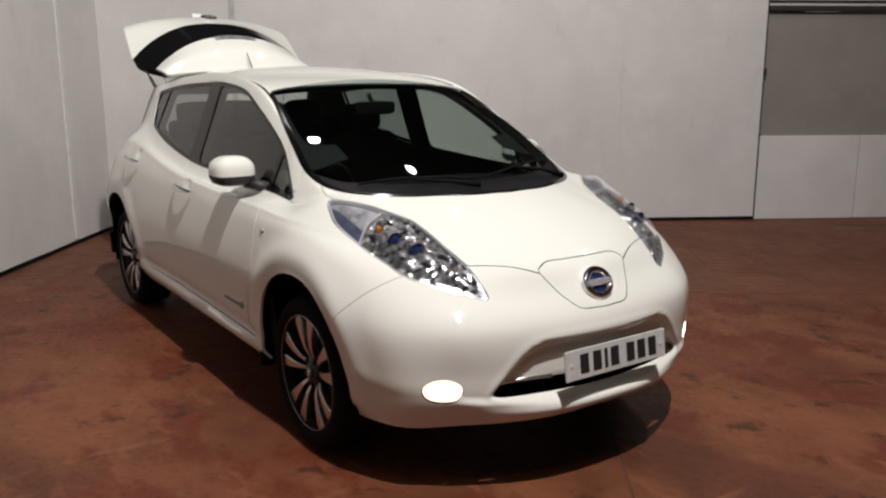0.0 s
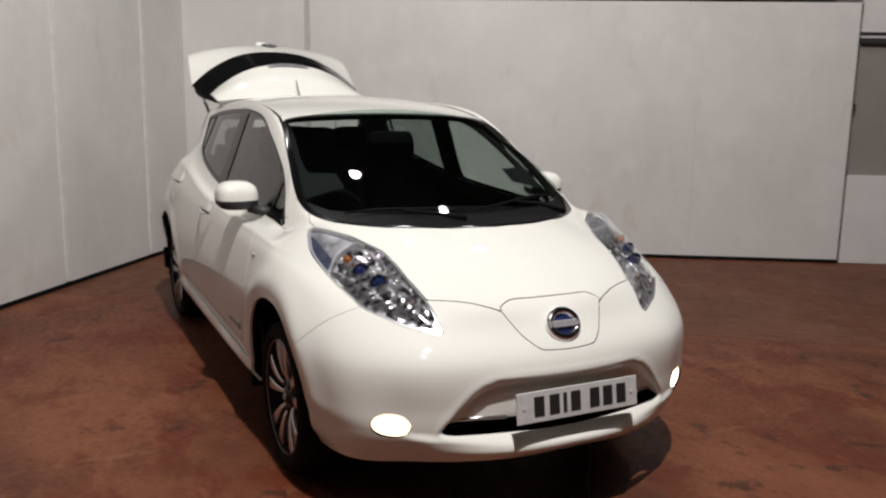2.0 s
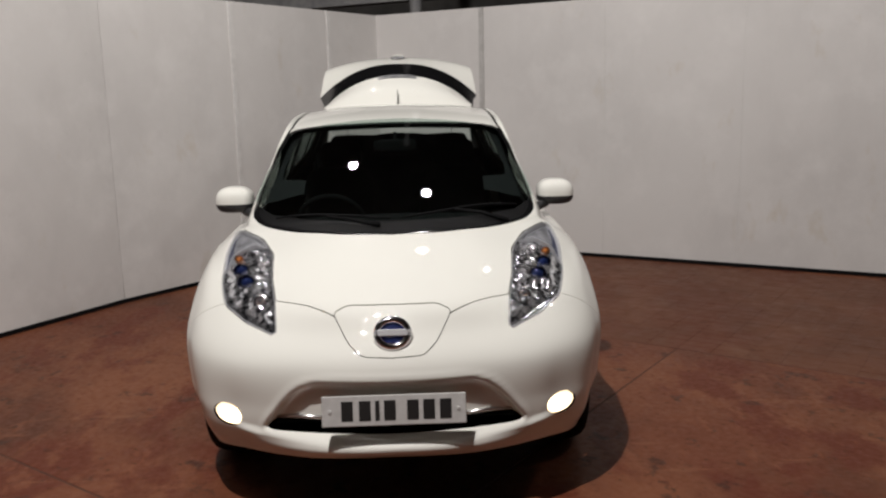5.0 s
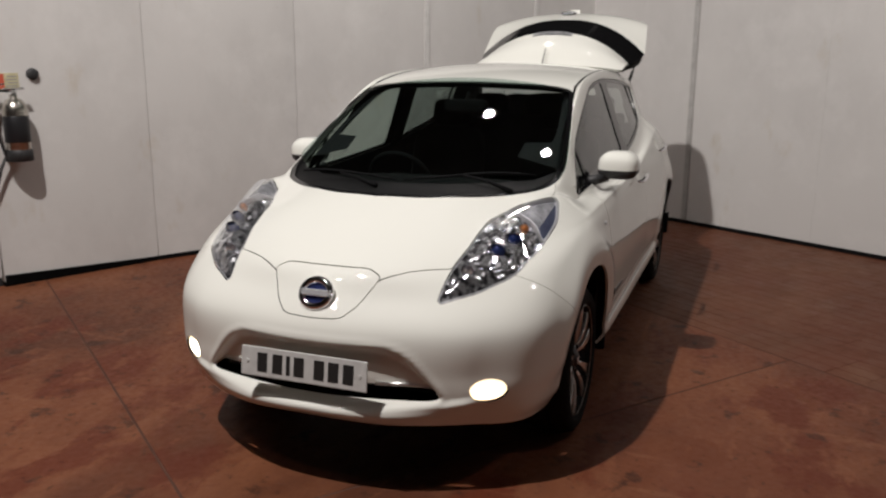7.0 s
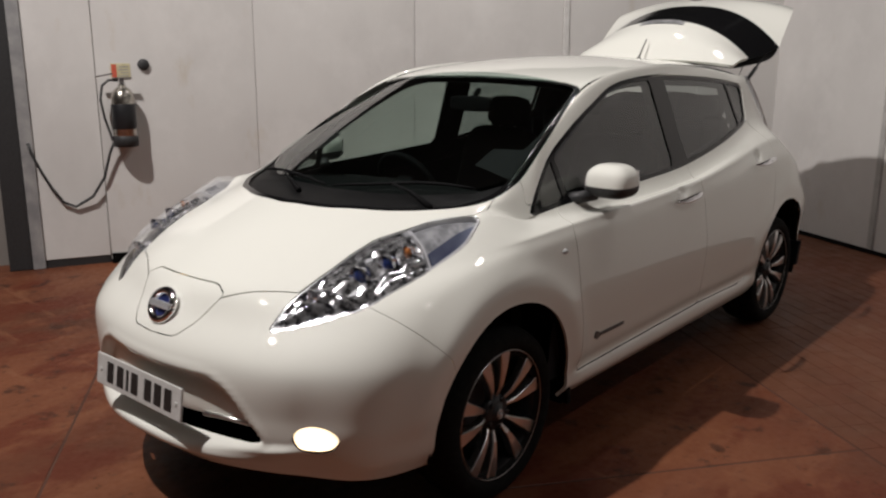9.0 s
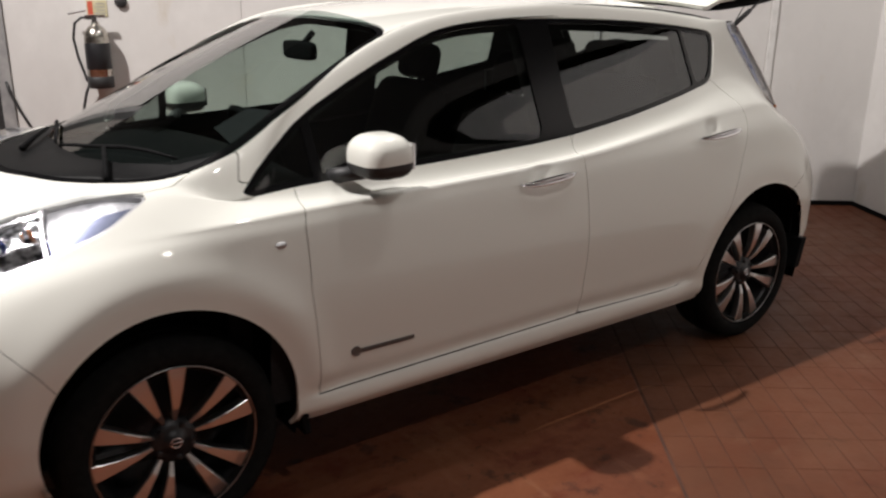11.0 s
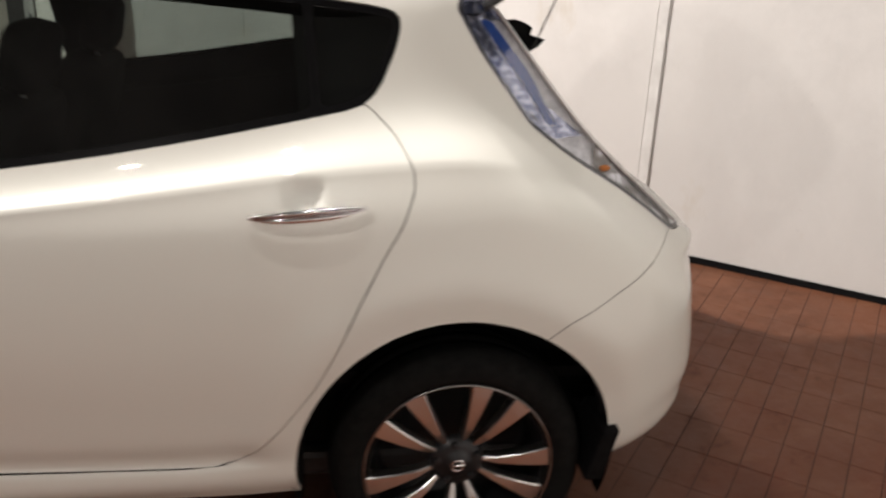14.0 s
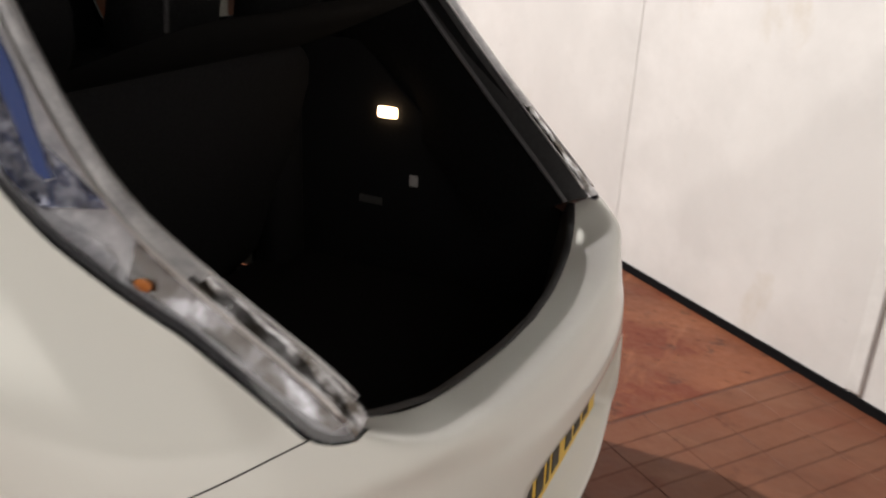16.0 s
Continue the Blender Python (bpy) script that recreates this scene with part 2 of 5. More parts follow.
def partition(name, m, joints, gaps, label, strip=None):
    bm = bmesh.new()
    box(bm, (joints[0], .005, .036), (joints[-1], .10, WALL_TOP - .01), m)
    wall = tagged(part(name, bm, WALL, None), label, "wall", kind="structure")
    for k, (a, b) in enumerate(zip(joints, joints[1:])):
        bm = bmesh.new()
        board(bm, a + gaps[k], b - gaps[k + 1], m, .0022, k + len(name))
        part("panel", bm, WALL, wall, "", True).data.shade_smooth()
    # black strip stands in for the shade of the gap under the boards
    bm = bmesh.new()
    box(bm, (joints[0], -.010, -.006), (joints[-1], .05, .034), m)
    part("foot_shade", bm, PLASTIC_DULL, wall, "black strip for the shade in the gap under the boards")
    for j, g in zip(joints[1:-1], gaps[1:-1]):
        if g > .003:
            bm = bmesh.new()
            box(bm, (j - .055, -.013, .045), (j - g, .002, WALL_TOP), m, .004)
            part("cover_strip", bm, strip or BATTEN, wall, "narrow batten beside the joint")
    return m


left_frame = partition("wall_left", wall_frame(LEFT_ORIGIN, ALONG_LEFT), (0, .82, 2.09, 3.36), (0, .0032, .0036, .001), "partition of tall white painted boards with upright battens")
# the last two boards stand turned a little into the room
TURN, NEAR, FAR_END = left_frame @ Vector((3.362, 0, 0)), Vector((-2.939, .511, 0)), Vector((-3.419, -.528, 0))
middle_frame = wall_frame(TURN, (NEAR - TURN).normalized())
partition("wall_left_middle", middle_frame, (0, (NEAR - TURN).length - .002), (.001, .001), "white painted board of the partition, turned into the room")
end_frame = wall_frame(NEAR, (FAR_END - NEAR).normalized()) @ Matrix.Translation((-4.6, 0, 0))
partition("wall_left_end", end_frame, (4.6, 5.745), (.001, 0), "last white painted board of the partition, with an extinguisher")
back_frame = partition("wall_back", wall_frame(BACK_ORIGIN, ALONG_BACK), (0, 1.33, 2.60, 3.87, 5.12, 6.57), (0, .004, .0005, .0005, .0006, 0), "partition of wide white painted boards beside a shutter", JOINT_STRIP)

# shutter beside the back partition
bm = bmesh.new()
box(bm, (6.58, .06, .86), (10.5, .12, 2.10), back_frame)
shutter = tagged(part("shutter", bm, SHUTTER, None), "closed grey-brown shutter board above a white kick panel", "shutter", kind="structure")
bm = bmesh.new()
box(bm, (6.592, .01, .0), (7.66, .06, .865), back_frame, .006)
part("kick_panel", bm, WALL, shutter, "white scuffed kick panel")
bm = bmesh.new()
box(bm, (7.668, .014, .0), (10.5, .06, .865), back_frame, .006)
part("kick_panel", bm, WALL, shutter, "white scuffed kick panel")
bm = bmesh.new()
box(bm, (6.60, .0, 2.11), (10.5, .08, 2.16), back_frame, .005), box(bm, (6.60, .02, 2.20), (10.5, .08, 2.215), back_frame, .003)
part("rail", bm, BLACK_PLASTIC, shutter, "dark rail over the shutter")
bm = bmesh.new()
box(bm, (6.60, .05, 2.16), (10.5, .1, 2.9), back_frame)
part("head_panel", bm, WALL, shutter)
bm = bmesh.new()
box(bm, (6.572, .005, 0), (6.588, .06, 2.48), back_frame)
part("shutter_edge", bm, BLACK_PLASTIC, shutter, "black gap beside the shutter")
bm = bmesh.new()
box(bm, (6.575, -.02, 1.47), (6.60, .02, 1.55), back_frame, .006)
part("latch", bm, BLACK_PLASTIC, shutter, "small black latch")

# door bay past the end of the left partition
bm = bmesh.new()
box(bm, (5.749, .028, .06), (6.20, .09, 2.48), end_frame, .004)
bay = tagged(part("door_1", bm, WALL, None), "plain pale door set back beside the partition", "door", kind="structure")
bm = bmesh.new()
box(bm, (6.20, .010, .0), (6.285, .10, 2.6), end_frame, .006)
part("door_frame", bm, STEEL, bay, "pale grey steel door frame")
bm = bmesh.new()
box(bm, (6.285, .02, .0), (6.44, .16, 2.7), end_frame, .008)
part("post", bm, BLACK_PLASTIC, bay, "dark door post")
# brown sheet: the dim light on a farther pale wall, put into its colour
bm = bmesh.new()
box(bm, (6.44, .25, 0), (7.5, .30, 2.7), end_frame)
part("opening", bm, SHUTTER, bay, "brown sheet for the dimly lit pale wall beyond the post")
# the shaded gap under the door, filled in black
bm = bmesh.new()
box(bm, (5.749, .034, -.004), (6.20, .08, .06), end_frame)
part("foot_shade", bm, BLACK_PLASTIC, bay)
# the last board rises clear towards its free end; a dark sheet paints the gap's shade
bm = bmesh.new()
gap = [bm.verts.new(end_frame @ Vector(p)) for p in ((4.62, -.012, -.004), (5.743, -.012, -.004), (5.743, -.012, .082), (4.62, -.012, .036))]
bmesh.ops.solidify(bm, geom=[bm.faces.new(gap)], thickness=-.008)
part("foot_shade", bm, PLASTIC_DULL, bpy.data.objects["wall_left_end"], "dark sheet for the shade in the gap under the board")
bm = bmesh.new()
box(bm, (7.5, .0, 0), (9.5, .1, 2.6), end_frame)
tagged(part("wall_side", bm, PALE, None), "pale wall beyond the doorway", "wall", kind="structure")

# the hall round them, dark above; unseen pale lower walls added for reflections and fill
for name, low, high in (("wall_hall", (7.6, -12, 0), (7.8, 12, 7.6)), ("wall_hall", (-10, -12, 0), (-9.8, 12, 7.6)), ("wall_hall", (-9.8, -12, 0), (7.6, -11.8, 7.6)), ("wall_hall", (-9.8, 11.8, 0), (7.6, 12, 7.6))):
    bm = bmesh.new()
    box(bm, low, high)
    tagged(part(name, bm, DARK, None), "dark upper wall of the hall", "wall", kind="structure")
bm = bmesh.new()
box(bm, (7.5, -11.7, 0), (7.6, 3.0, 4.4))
tagged(part("wall_hall_bounce", bm, PALE, None), "unseen pale lower wall added for reflections and fill light", "wall", kind="structure")
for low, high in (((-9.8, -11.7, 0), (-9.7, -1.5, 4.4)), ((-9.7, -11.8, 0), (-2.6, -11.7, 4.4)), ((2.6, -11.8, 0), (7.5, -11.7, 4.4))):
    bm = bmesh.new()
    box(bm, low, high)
    tagged(part("wall_hall_bounce", bm, PALE, None), "unseen pale lower wall added for reflections and fill light", "wall", kind="structure")
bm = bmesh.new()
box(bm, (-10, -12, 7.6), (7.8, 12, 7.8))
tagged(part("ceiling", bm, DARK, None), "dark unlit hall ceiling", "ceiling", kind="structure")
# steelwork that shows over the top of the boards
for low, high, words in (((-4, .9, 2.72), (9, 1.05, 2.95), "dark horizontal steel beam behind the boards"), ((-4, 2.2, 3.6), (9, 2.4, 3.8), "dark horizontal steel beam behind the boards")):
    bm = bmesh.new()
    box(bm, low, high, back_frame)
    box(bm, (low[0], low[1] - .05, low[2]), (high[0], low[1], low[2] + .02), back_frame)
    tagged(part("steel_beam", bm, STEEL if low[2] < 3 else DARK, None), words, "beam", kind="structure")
bm = bmesh.new()
tube(bm, [back_frame @ Vector((.25, .5, 0)), back_frame @ Vector((.25, .5, 7.6))], .07, 16)
tagged(part("steel_column", bm, STEEL, None, "", True), "pale round steel column behind the corner", "column", kind="structure")

# fire extinguisher, its sign, the round black fitting and the cable on the left partition
EXT = end_frame @ Matrix.Translation((5.585, -.095, .895)) @ Matrix.Diagonal((1.2, 1.2, 1.1, 1))
STAINLESS = mottled(material("brushed_steel", (.5, .47, .42), .25, 1.0), (.42, .39, .34), (.6, .57, .52), 25)
RED_BAND = material("sign_red", (.5, .09, .05), .5)
SIGN = mottled(material("sign_cream", (.5, .45, .27), .5), (.44, .40, .24), (.55, .5, .32), 30)


def turned(m, profile, sides=32):
    bm = bmesh.new()
    lathe(bm, profile, sides, m @ Matrix.Rotation(radians(-90), 4, "Y"))
    bmesh.ops.recalc_face_normals(bm, faces=bm.faces)
    return bm


cylinder = tagged(part("fire_extinguisher", turned(EXT, [(0, .0), (.06, .0), (.068, .01), (.068, .30), (.062, .335), (.045, .365), (.022, .38), (.02, .40), (0, .40)]), STAINLESS, None, "", True),
                  "polished steel fire extinguisher hung on the white boards", "extinguisher")
part("base_band", turned(EXT, [(.066, -.008), (.073, -.005), (.073, .06), (.069, .065)]), BLACK_PLASTIC, cylinder, "black base band", True)
part("label_band", turned(EXT, [(.0685, .11), (.0695, .112), (.0695, .27), (.0685, .272)]), ALLOY_DARK, cylinder, "dark label", True)
bm = bmesh.new()
box(bm, (-.015, -.015, .40), (.015, .015, .43), EXT, .004), box(bm, (-.06, -.012, .43), (.05, .012, .442), EXT, .003)
box(bm, (-.055, -.01, .46), (.045, .01, .47), EXT @ Matrix.Rotation(radians(12), 4, "Y"), .003)
part("valve", bm, CHROME, cylinder, "chrome valve and lever")
bm = bmesh.new()
tube(bm, [EXT @ Vector(p) for p in ((.02, 0, .42), (.07, 0, .425), (.11, 0, .39), (.125, 0, .30), (.11, 0, .18), (.085, 0, .08), (.075, 0, .03))], .009, 8)
part("hose", bm, BLACK_PLASTIC, cylinder, "black hose", True)
bm = bmesh.new()
box(bm, (-.02, .06, .2), (.02, .085, .34), EXT, .004)
part("bracket", bm, BLACK_PLASTIC, cylinder)
bm = bmesh.new()
box(bm, (5.51, -.006, 1.365), (5.645, .0, 1.476), end_frame, .002)
sign = tagged(part("safety_sign", bm, SIGN, None), "small cream and red safety sign on the boards", "sign")
bm = bmesh.new()
box(bm, (5.605, -.0075, 1.372), (5.639, -.006, 1.469), end_frame)
part("sign_panel", bm, RED_BAND, sign, "red picture panel")
for k in range(4):
    bm = bmesh.new()
    box(bm, (5.52, -.007, 1.385 + k * .021), (5.595 - .012 * (k % 2), -.006, 1.393 + k * .021), end_frame)
    part("sign_bar", bm, STEEL, sign)
bm = turned(end_frame @ Matrix.Translation((5.417, .0, 1.467)) @ Matrix.Rotation(radians(90), 4, "X"), [(0, .03), (.03, .03), (.038, .022), (.042, .0)])
tagged(part("wall_fitting", bm, BLACK_PLASTIC, None, "", True), "round black fitting on the white boards", "fitting")
bm = bmesh.new()
tube(bm, [end_frame @ Vector((x, y, z)) for x, y, z in ((5.66, -.07, .93), (5.70, -.06, .84), (5.75, -.04, .66), (5.84, -.02, .52), (5.96, .0, .45), (6.04, .0, .49), (6.11, .0, .60), (6.18, .0, .75), (6.22, .0, .86), (6.235, .005, .925))], .010, 8)
tagged(part("cable", bm, BLACK_PLASTIC, None, "", True), "dark cable hanging in a loop beside the door", "cable")

# ---- body surface of the car: feature lines from nose to tail, left half ----
# lower skin: twelve stations from the middle of the nose round the flank to the middle of the tail
BOTTOM = [(0, -2.222, .300), (.30, -2.197, .295), (.56, -2.062, .281), (.748, -1.852, .256), (.80, -1.35, .24), (.845, -.92, .285),
          (.85, .2, .29), (.845, 1.1, .29), (.77, 1.65, .27), (.62, 1.90, .28), (.3, 2.03, .29), (0, 2.05, .29)]
LIP = [(0, -2.252, .334), (.30, -2.216, .334), (.578, -2.078, .331), (.776, -1.868, .322), (.865, -1.35, .33), (.876, -.92, .328),
       (.879, .2, .335), (.876, 1.1, .345), (.85, 1.65, .35), (.67, 1.95, .37), (.32, 2.07, .39), (0, 2.10, .39)]
TUCK = [(0, -2.226, .393), (.30, -2.19, .393), (.588, -2.092, .395), (.786, -1.885, .39), (.876, -1.35, .40), (.873, -.92, .385),
        (.878, .2, .40), (.879, 1.1, .405), (.858, 1.65, .43), (.69, 1.955, .45), (.335, 2.08, .46), (0, 2.115, .46)]
WAIST = [(0, -2.242, .47), (.30, -2.20, .47), (.592, -2.092, .47), (.80, -1.885, .47), (.885, -1.35, .50), (.878, -.92, .48),
         (.885, .2, .50), (.89, 1.1, .50), (.862, 1.65, .52), (.705, 1.955, .53), (.34, 2.09, .54), (0, 2.125, .54)]
FLANK = [(0, -2.226, .632), (.30, -2.186, .632), (.605, -2.08, .637), (.822, -1.835, .65), (.89, -1.35, .69), (.886, -.92, .68),
         (.895, .2, .69), (.90, 1.1, .70), (.875, 1.65, .72), (.705, 1.935, .69), (.34, 2.083, .68), (0, 2.118, .68)]
UPPER = [(0, -2.143, .75), (.28, -2.10, .745), (.54, -1.995, .76), (.766, -1.77, .80), (.85, -1.35, .87), (.858, -.92, .87),
         (.868, .2, .89), (.865, 1.1, .94), (.83, 1.6, .94), (.66, 1.915, .80), (.34, 2.072, .755), (0, 2.104, .75)]
SHOULDER = [(0, -2.08, .826), (.25, -2.04, .826), (.475, -1.93, .838), (.67, -1.705, .885), (.81, -1.335, .935), (.828, -.95, .95),
            (.838, .2, .992), (.80, 1.1, 1.088), (.762, 1.48, 1.075), (.556, 1.946, .868), (.345, 2.045, .815), (0, 2.075, .81)]
LEDGE = [(.512, 1.90, .85), (.33, 1.95, .802), (0, 1.985, .795)]
# upper skin: thirteen stations from the bonnet's front over cowl and cabin to the line of the tail lamps
ON_SHOULDER = (0, 1, 2, 3, 4.05, 4.7, 5.12, 5.5, 6, 6.6, 7, 8, 9)
BELT = [(0, -1.975, .885), (.22, -1.93, .893), (.415, -1.825, .915), (.585, -1.62, .957), (.713, -1.335, 1.017), (.742, -1.075, .98), (.75, -.84, 1.0),
        (.757, -.40, 1.015), (.765, .2, 1.045), (.745, .75, 1.125), (.70, 1.1, 1.19), (.675, 1.37, 1.205), (.622, 1.645, 1.135)]
WINDOW_TOP = [(0, -1.81, .966), (.19, -1.77, .972), (.365, -1.675, .987), (.525, -1.495, 1.007), (.668, -1.27, 1.037), (.735, -1.055, 1.0), (.662, -.84, 1.205),
              (.618, -.38, 1.425), (.605, .2, 1.475), (.602, .75, 1.455), (.60, 1.07, 1.42), (.597, 1.235, 1.425), (.580, 1.405, 1.42)]
DITCH = [(0, -1.63, 1.036), (.16, -1.61, 1.037), (.32, -1.545, 1.04), (.475, -1.42, 1.046), (.652, -1.225, 1.055), (.664, -1.045, 1.135), (.622, -.80, 1.282),
         (.567, -.40, 1.45), (.56, .2, 1.515), (.555, .75, 1.505), (.55, 1.05, 1.48), (.548, 1.2, 1.46), (.545, 1.37, 1.435)]
CROWN = [(0, -1.5, 1.057), (.12, -1.49, 1.058), (.23, -1.455, 1.06), (.33, -1.40, 1.067), (.37, -1.30, 1.09), (.36, -1.13, 1.172), (.345, -.885, 1.28),
         (.325, -.44, 1.463), (.315, .2, 1.545), (.31, .75, 1.54), (.31, 1.05, 1.515), (.31, 1.2, 1.49), (.31, 1.3, 1.475)]
MIDDLE = [(0, -1.42, 1.066), (0, -1.415, 1.067), (0, -1.40, 1.07), (0, -1.38, 1.076), (0, -1.33, 1.094), (0, -1.16, 1.178), (0, -.91, 1.288),
          (0, -.46, 1.466), (0, .2, 1.555), (0, .75, 1.55), (0, 1.05, 1.525), (0, 1.2, 1.505), (0, 1.3, 1.49)]


def spline(points, t):
    """Catmull-Rom through points (n, ..., 3) at the parameters t (0 to n - 1)."""
    p = np.asarray(points, float)
    p = np.concatenate([2 * p[:1] - p[1:2], p, 2 * p[-1:] - p[-2:-1]])
    t = np.clip(np.asarray(t, float), 0, len(p) - 3 - 1e-9)
    i = t.astype(int)
    f = (t - i).reshape((-1,) + (1,) * (p.ndim - 1))
    a, b, c, d = p[i], p[i + 1], p[i + 2], p[i + 3]
    return .5 * (2 * b + (c - a) * f + (2 * a - 5 * b + 4 * c - d) * f * f + (3 * b - a - 3 * c + d) * f ** 3)


def closed_ends(line):
    """Mirrored neighbours at both ends, so that a line crosses the middle of the car squarely."""
    p = np.array(line, float)
    return np.concatenate([p[1:2] * (-1, 1, 1), p, p[-2:-1] * (-1, 1, 1)])


def body_sheet(per_segment=24, rows_low=10, rows_high=11):
    """One welded sheet for the left half: points, quads."""
    u = np.linspace(0, 12, 12 * per_segment + 1)
    along = np.interp(u, range(13), ON_SHOULDER)
    low = [spline(closed_ends(l), 1 + along) for l in (BOTTOM, LIP, TUCK, WAIST, FLANK, UPPER, SHOULDER)]
    high = [spline(np.concatenate([np.array(l[1:2]) * (-1, 1, 1), np.array(l, float)]), 1 + u) for l in (BELT, WINDOW_TOP, DITCH, CROWN, MIDDLE)]
    flat = .28 * high[3] + .72 * high[2] + (0, -.007, .004)
    high.insert(3, flat)
    rows = np.stack(low + high)
    rows = np.concatenate([rows, rows[-2:-1] * (-1, 1, 1)])
    below, above = np.linspace(0, 6, 6 * rows_low + 1), np.linspace(0, 6, 6 * rows_high + 1)[1:]
    side = spline(rows, np.concatenate([below, 6 + above]))
    # along the flank the shoulder is a crease
    creased = np.concatenate([spline(rows[:7], below), spline(rows[6:], above)])
    k = np.interp(u, (3.2, 4.2, 11.2, 12), (0, 1, 1, 0))[None, :, None]
    side = side * (1 - k) + creased * k
    # the rear bumper, with the flat ledge in front of the boot opening
    back = np.linspace(9, 11, 2 * per_segment + 1)
    low = [spline(closed_ends(l), 1 + back) for l in (BOTTOM, LIP, TUCK, WAIST, FLANK, UPPER, SHOULDER)]
    ledge = spline(np.concatenate([np.array(LEDGE), np.array(LEDGE[1:2]) * (-1, 1, 1)]), back - 9)
    tail = spline(np.stack(low + [ledge]), np.linspace(0, 7, 7 * rows_low + 1))
    step = side[:6 * rows_low + 1, -1] - tail[:6 * rows_low + 1, 0]
    ease = np.clip(1 - np.arange(tail.shape[1]) / (.7 * per_segment), 0, 1) ** 2
    tail[:6 * rows_low + 1] += step[:, None] * ease[None, :, None]
    tail[6 * rows_low + 1:] += step[-1] * ease[None, :, None] * np.linspace(1, 0, rows_low)[:, None, None]
    n, k = side.shape[:2]
    ids = np.arange(n * k).reshape(n, k)
    ids_tail = n * k + np.arange(tail.shape[0] * tail.shape[1]).reshape(tail.shape[:2])
    ids_tail[:6 * rows_low + 1, 0] = ids[:6 * rows_low + 1, -1]
    quads = [np.stack([i[:-1, :-1], i[:-1, 1:], i[1:, 1:], i[1:, :-1]], -1).reshape(-1, 4) for i in (ids, ids_tail)]
    return np.concatenate([side.reshape(-1, 3), tail.reshape(-1, 3)]), np.concatenate(quads)


# ---- cutting the body sheet into panels ----
def sheet_normals(v, quads):
    n = np.zeros_like(v)
    flat = np.cross(v[quads[:, 2]] - v[quads[:, 0]], v[quads[:, 3]] - v[quads[:, 1]])
    for k in range(4):
        np.add.at(n, quads[:, k], flat)
    n[np.abs(v[:, 0]) < 1e-6, 0] = 0
    n /= np.maximum(np.linalg.norm(n, axis=1, keepdims=True), 1e-12)
    widest = np.argmax(v[:, 0])
    return n if n[widest, 0] > 0 else -n


def cut(verts, faces, value):
    """The part of a sheet where value(points) is above 0, cut cleanly along value = 0."""
    val = value(verts[:, :3])
    val = np.where(np.abs(val) < 1e-7, 1e-7, val)
    good = val > 0
    out, made, extra, base = [], {}, [], len(verts)
    for f in faces:
        s = [good[i] for i in f]
        if all(s):
            out.append(f)
        elif any(s):
            poly = []
            for i, j in zip(f, [*f[1:], f[0]]):
                if good[i]:
                    poly.append(i)
                if good[i] != good[j]:
                    a, b = (i, j) if i < j else (j, i)
                    if (a, b) not in made:
                        t = val[a] / (val[a] - val[b])
                        extra.append(verts[a] + t * (verts[b] - verts[a]))
                        made[a, b] = base + len(extra) - 1
                    poly.append(made[a, b])
            if len(poly) > 2:
                out.append(poly)
    pts = np.concatenate([verts, np.array(extra)]) if extra else verts
    used = sorted({i for f in out for i in f})
    new_id = {i: n for n, i in enumerate(used)}
    return pts[used], [[new_id[i] for i in f] for f in out]


def rounded(corners, turns=2, share=.2):
    """A closed outline with its corners rounded off by repeated corner cutting."""
    p = np.array(corners, float)
    for _ in range(turns):
        q = np.roll(p, -1, 0)
        p = np.stack([(1 - share) * p + share * q, share * p + (1 - share) * q], 1).reshape(-1, 2)
    return p


def both(half):
    """A half outline from the middle outwards, closed by its mirror image."""
    p = np.array(half, float)
    return np.concatenate([p, p[::-1] * (-1, 1)])


def outline_distance(points2, outline):
    """Signed distance to a closed outline, positive inside."""
    best, inside = np.full(len(points2), 1e9), np.zeros(len(points2), bool)
    x, y = points2[:, 0], points2[:, 1]
    for p, q in zip(outline, np.roll(outline, -1, 0)):
        d = q - p
        t = np.clip(((points2 - p) @ d) / max(d @ d, 1e-12), 0, 1)
        best = np.minimum(best, np.hypot(*(points2 - p - t[:, None] * d).T))
        if p[1] != q[1]:
            inside ^= ((p[1] > y) != (q[1] > y)) & (x < (q[0] - p[0]) * (y - p[1]) / (q[1] - p[1]) + p[0])
    return np.where(inside, best, -best)


GAP_HALF = .0016
SIDE, PLAN, FACE = [1, 2], [0, 1], [0, 2]


def within(axes, outline, shrink=GAP_HALF):
    return lambda v: outline_distance(v[:, axes], outline) - shrink


def outside(axes, outline, grow=GAP_HALF):
    return lambda v: -outline_distance(v[:, axes], outline) - grow


def beyond(axis, limit, sign=1):
    return lambda v: sign * (v[:, axis] - limit)


# outlines of the panels
HEADLAMP = rounded([(.438, -2.078), (.570, -1.978), (.675, -1.858), (.718, -1.69), (.744, -1.455), (.717, -1.34), (.690, -1.335),
                    (.575, -1.468), (.505, -1.638), (.484, -1.822), (.458, -1.945)], 2, .15)
SCREEN = rounded(both([(0, -1.634), (.2, -1.612), (.4, -1.517), (.505, -1.428), (.602, -1.32), (.672, -1.172), (.676, -1.035), (.640, -.80), (.60, -.60), (.566, -.435), (0, -.435)]), 2)
SCREEN_GLASS = both([(0, -1.40), (.23, -1.385), (.42, -1.32), (.57, -1.215), (.675, -1.08), (.72, -.3), (0, -.3)])
BONNET = np.array([(-.2, -2.085), (.20, -2.085), (.226, -2.07), (.32, -2.014), (.455, -1.945), (.482, -1.825), (.503, -1.642), (.572, -1.472), (.683, -1.338),
                   (.676, -1.25), (.655, -1.165), (-.2, -1.0)])
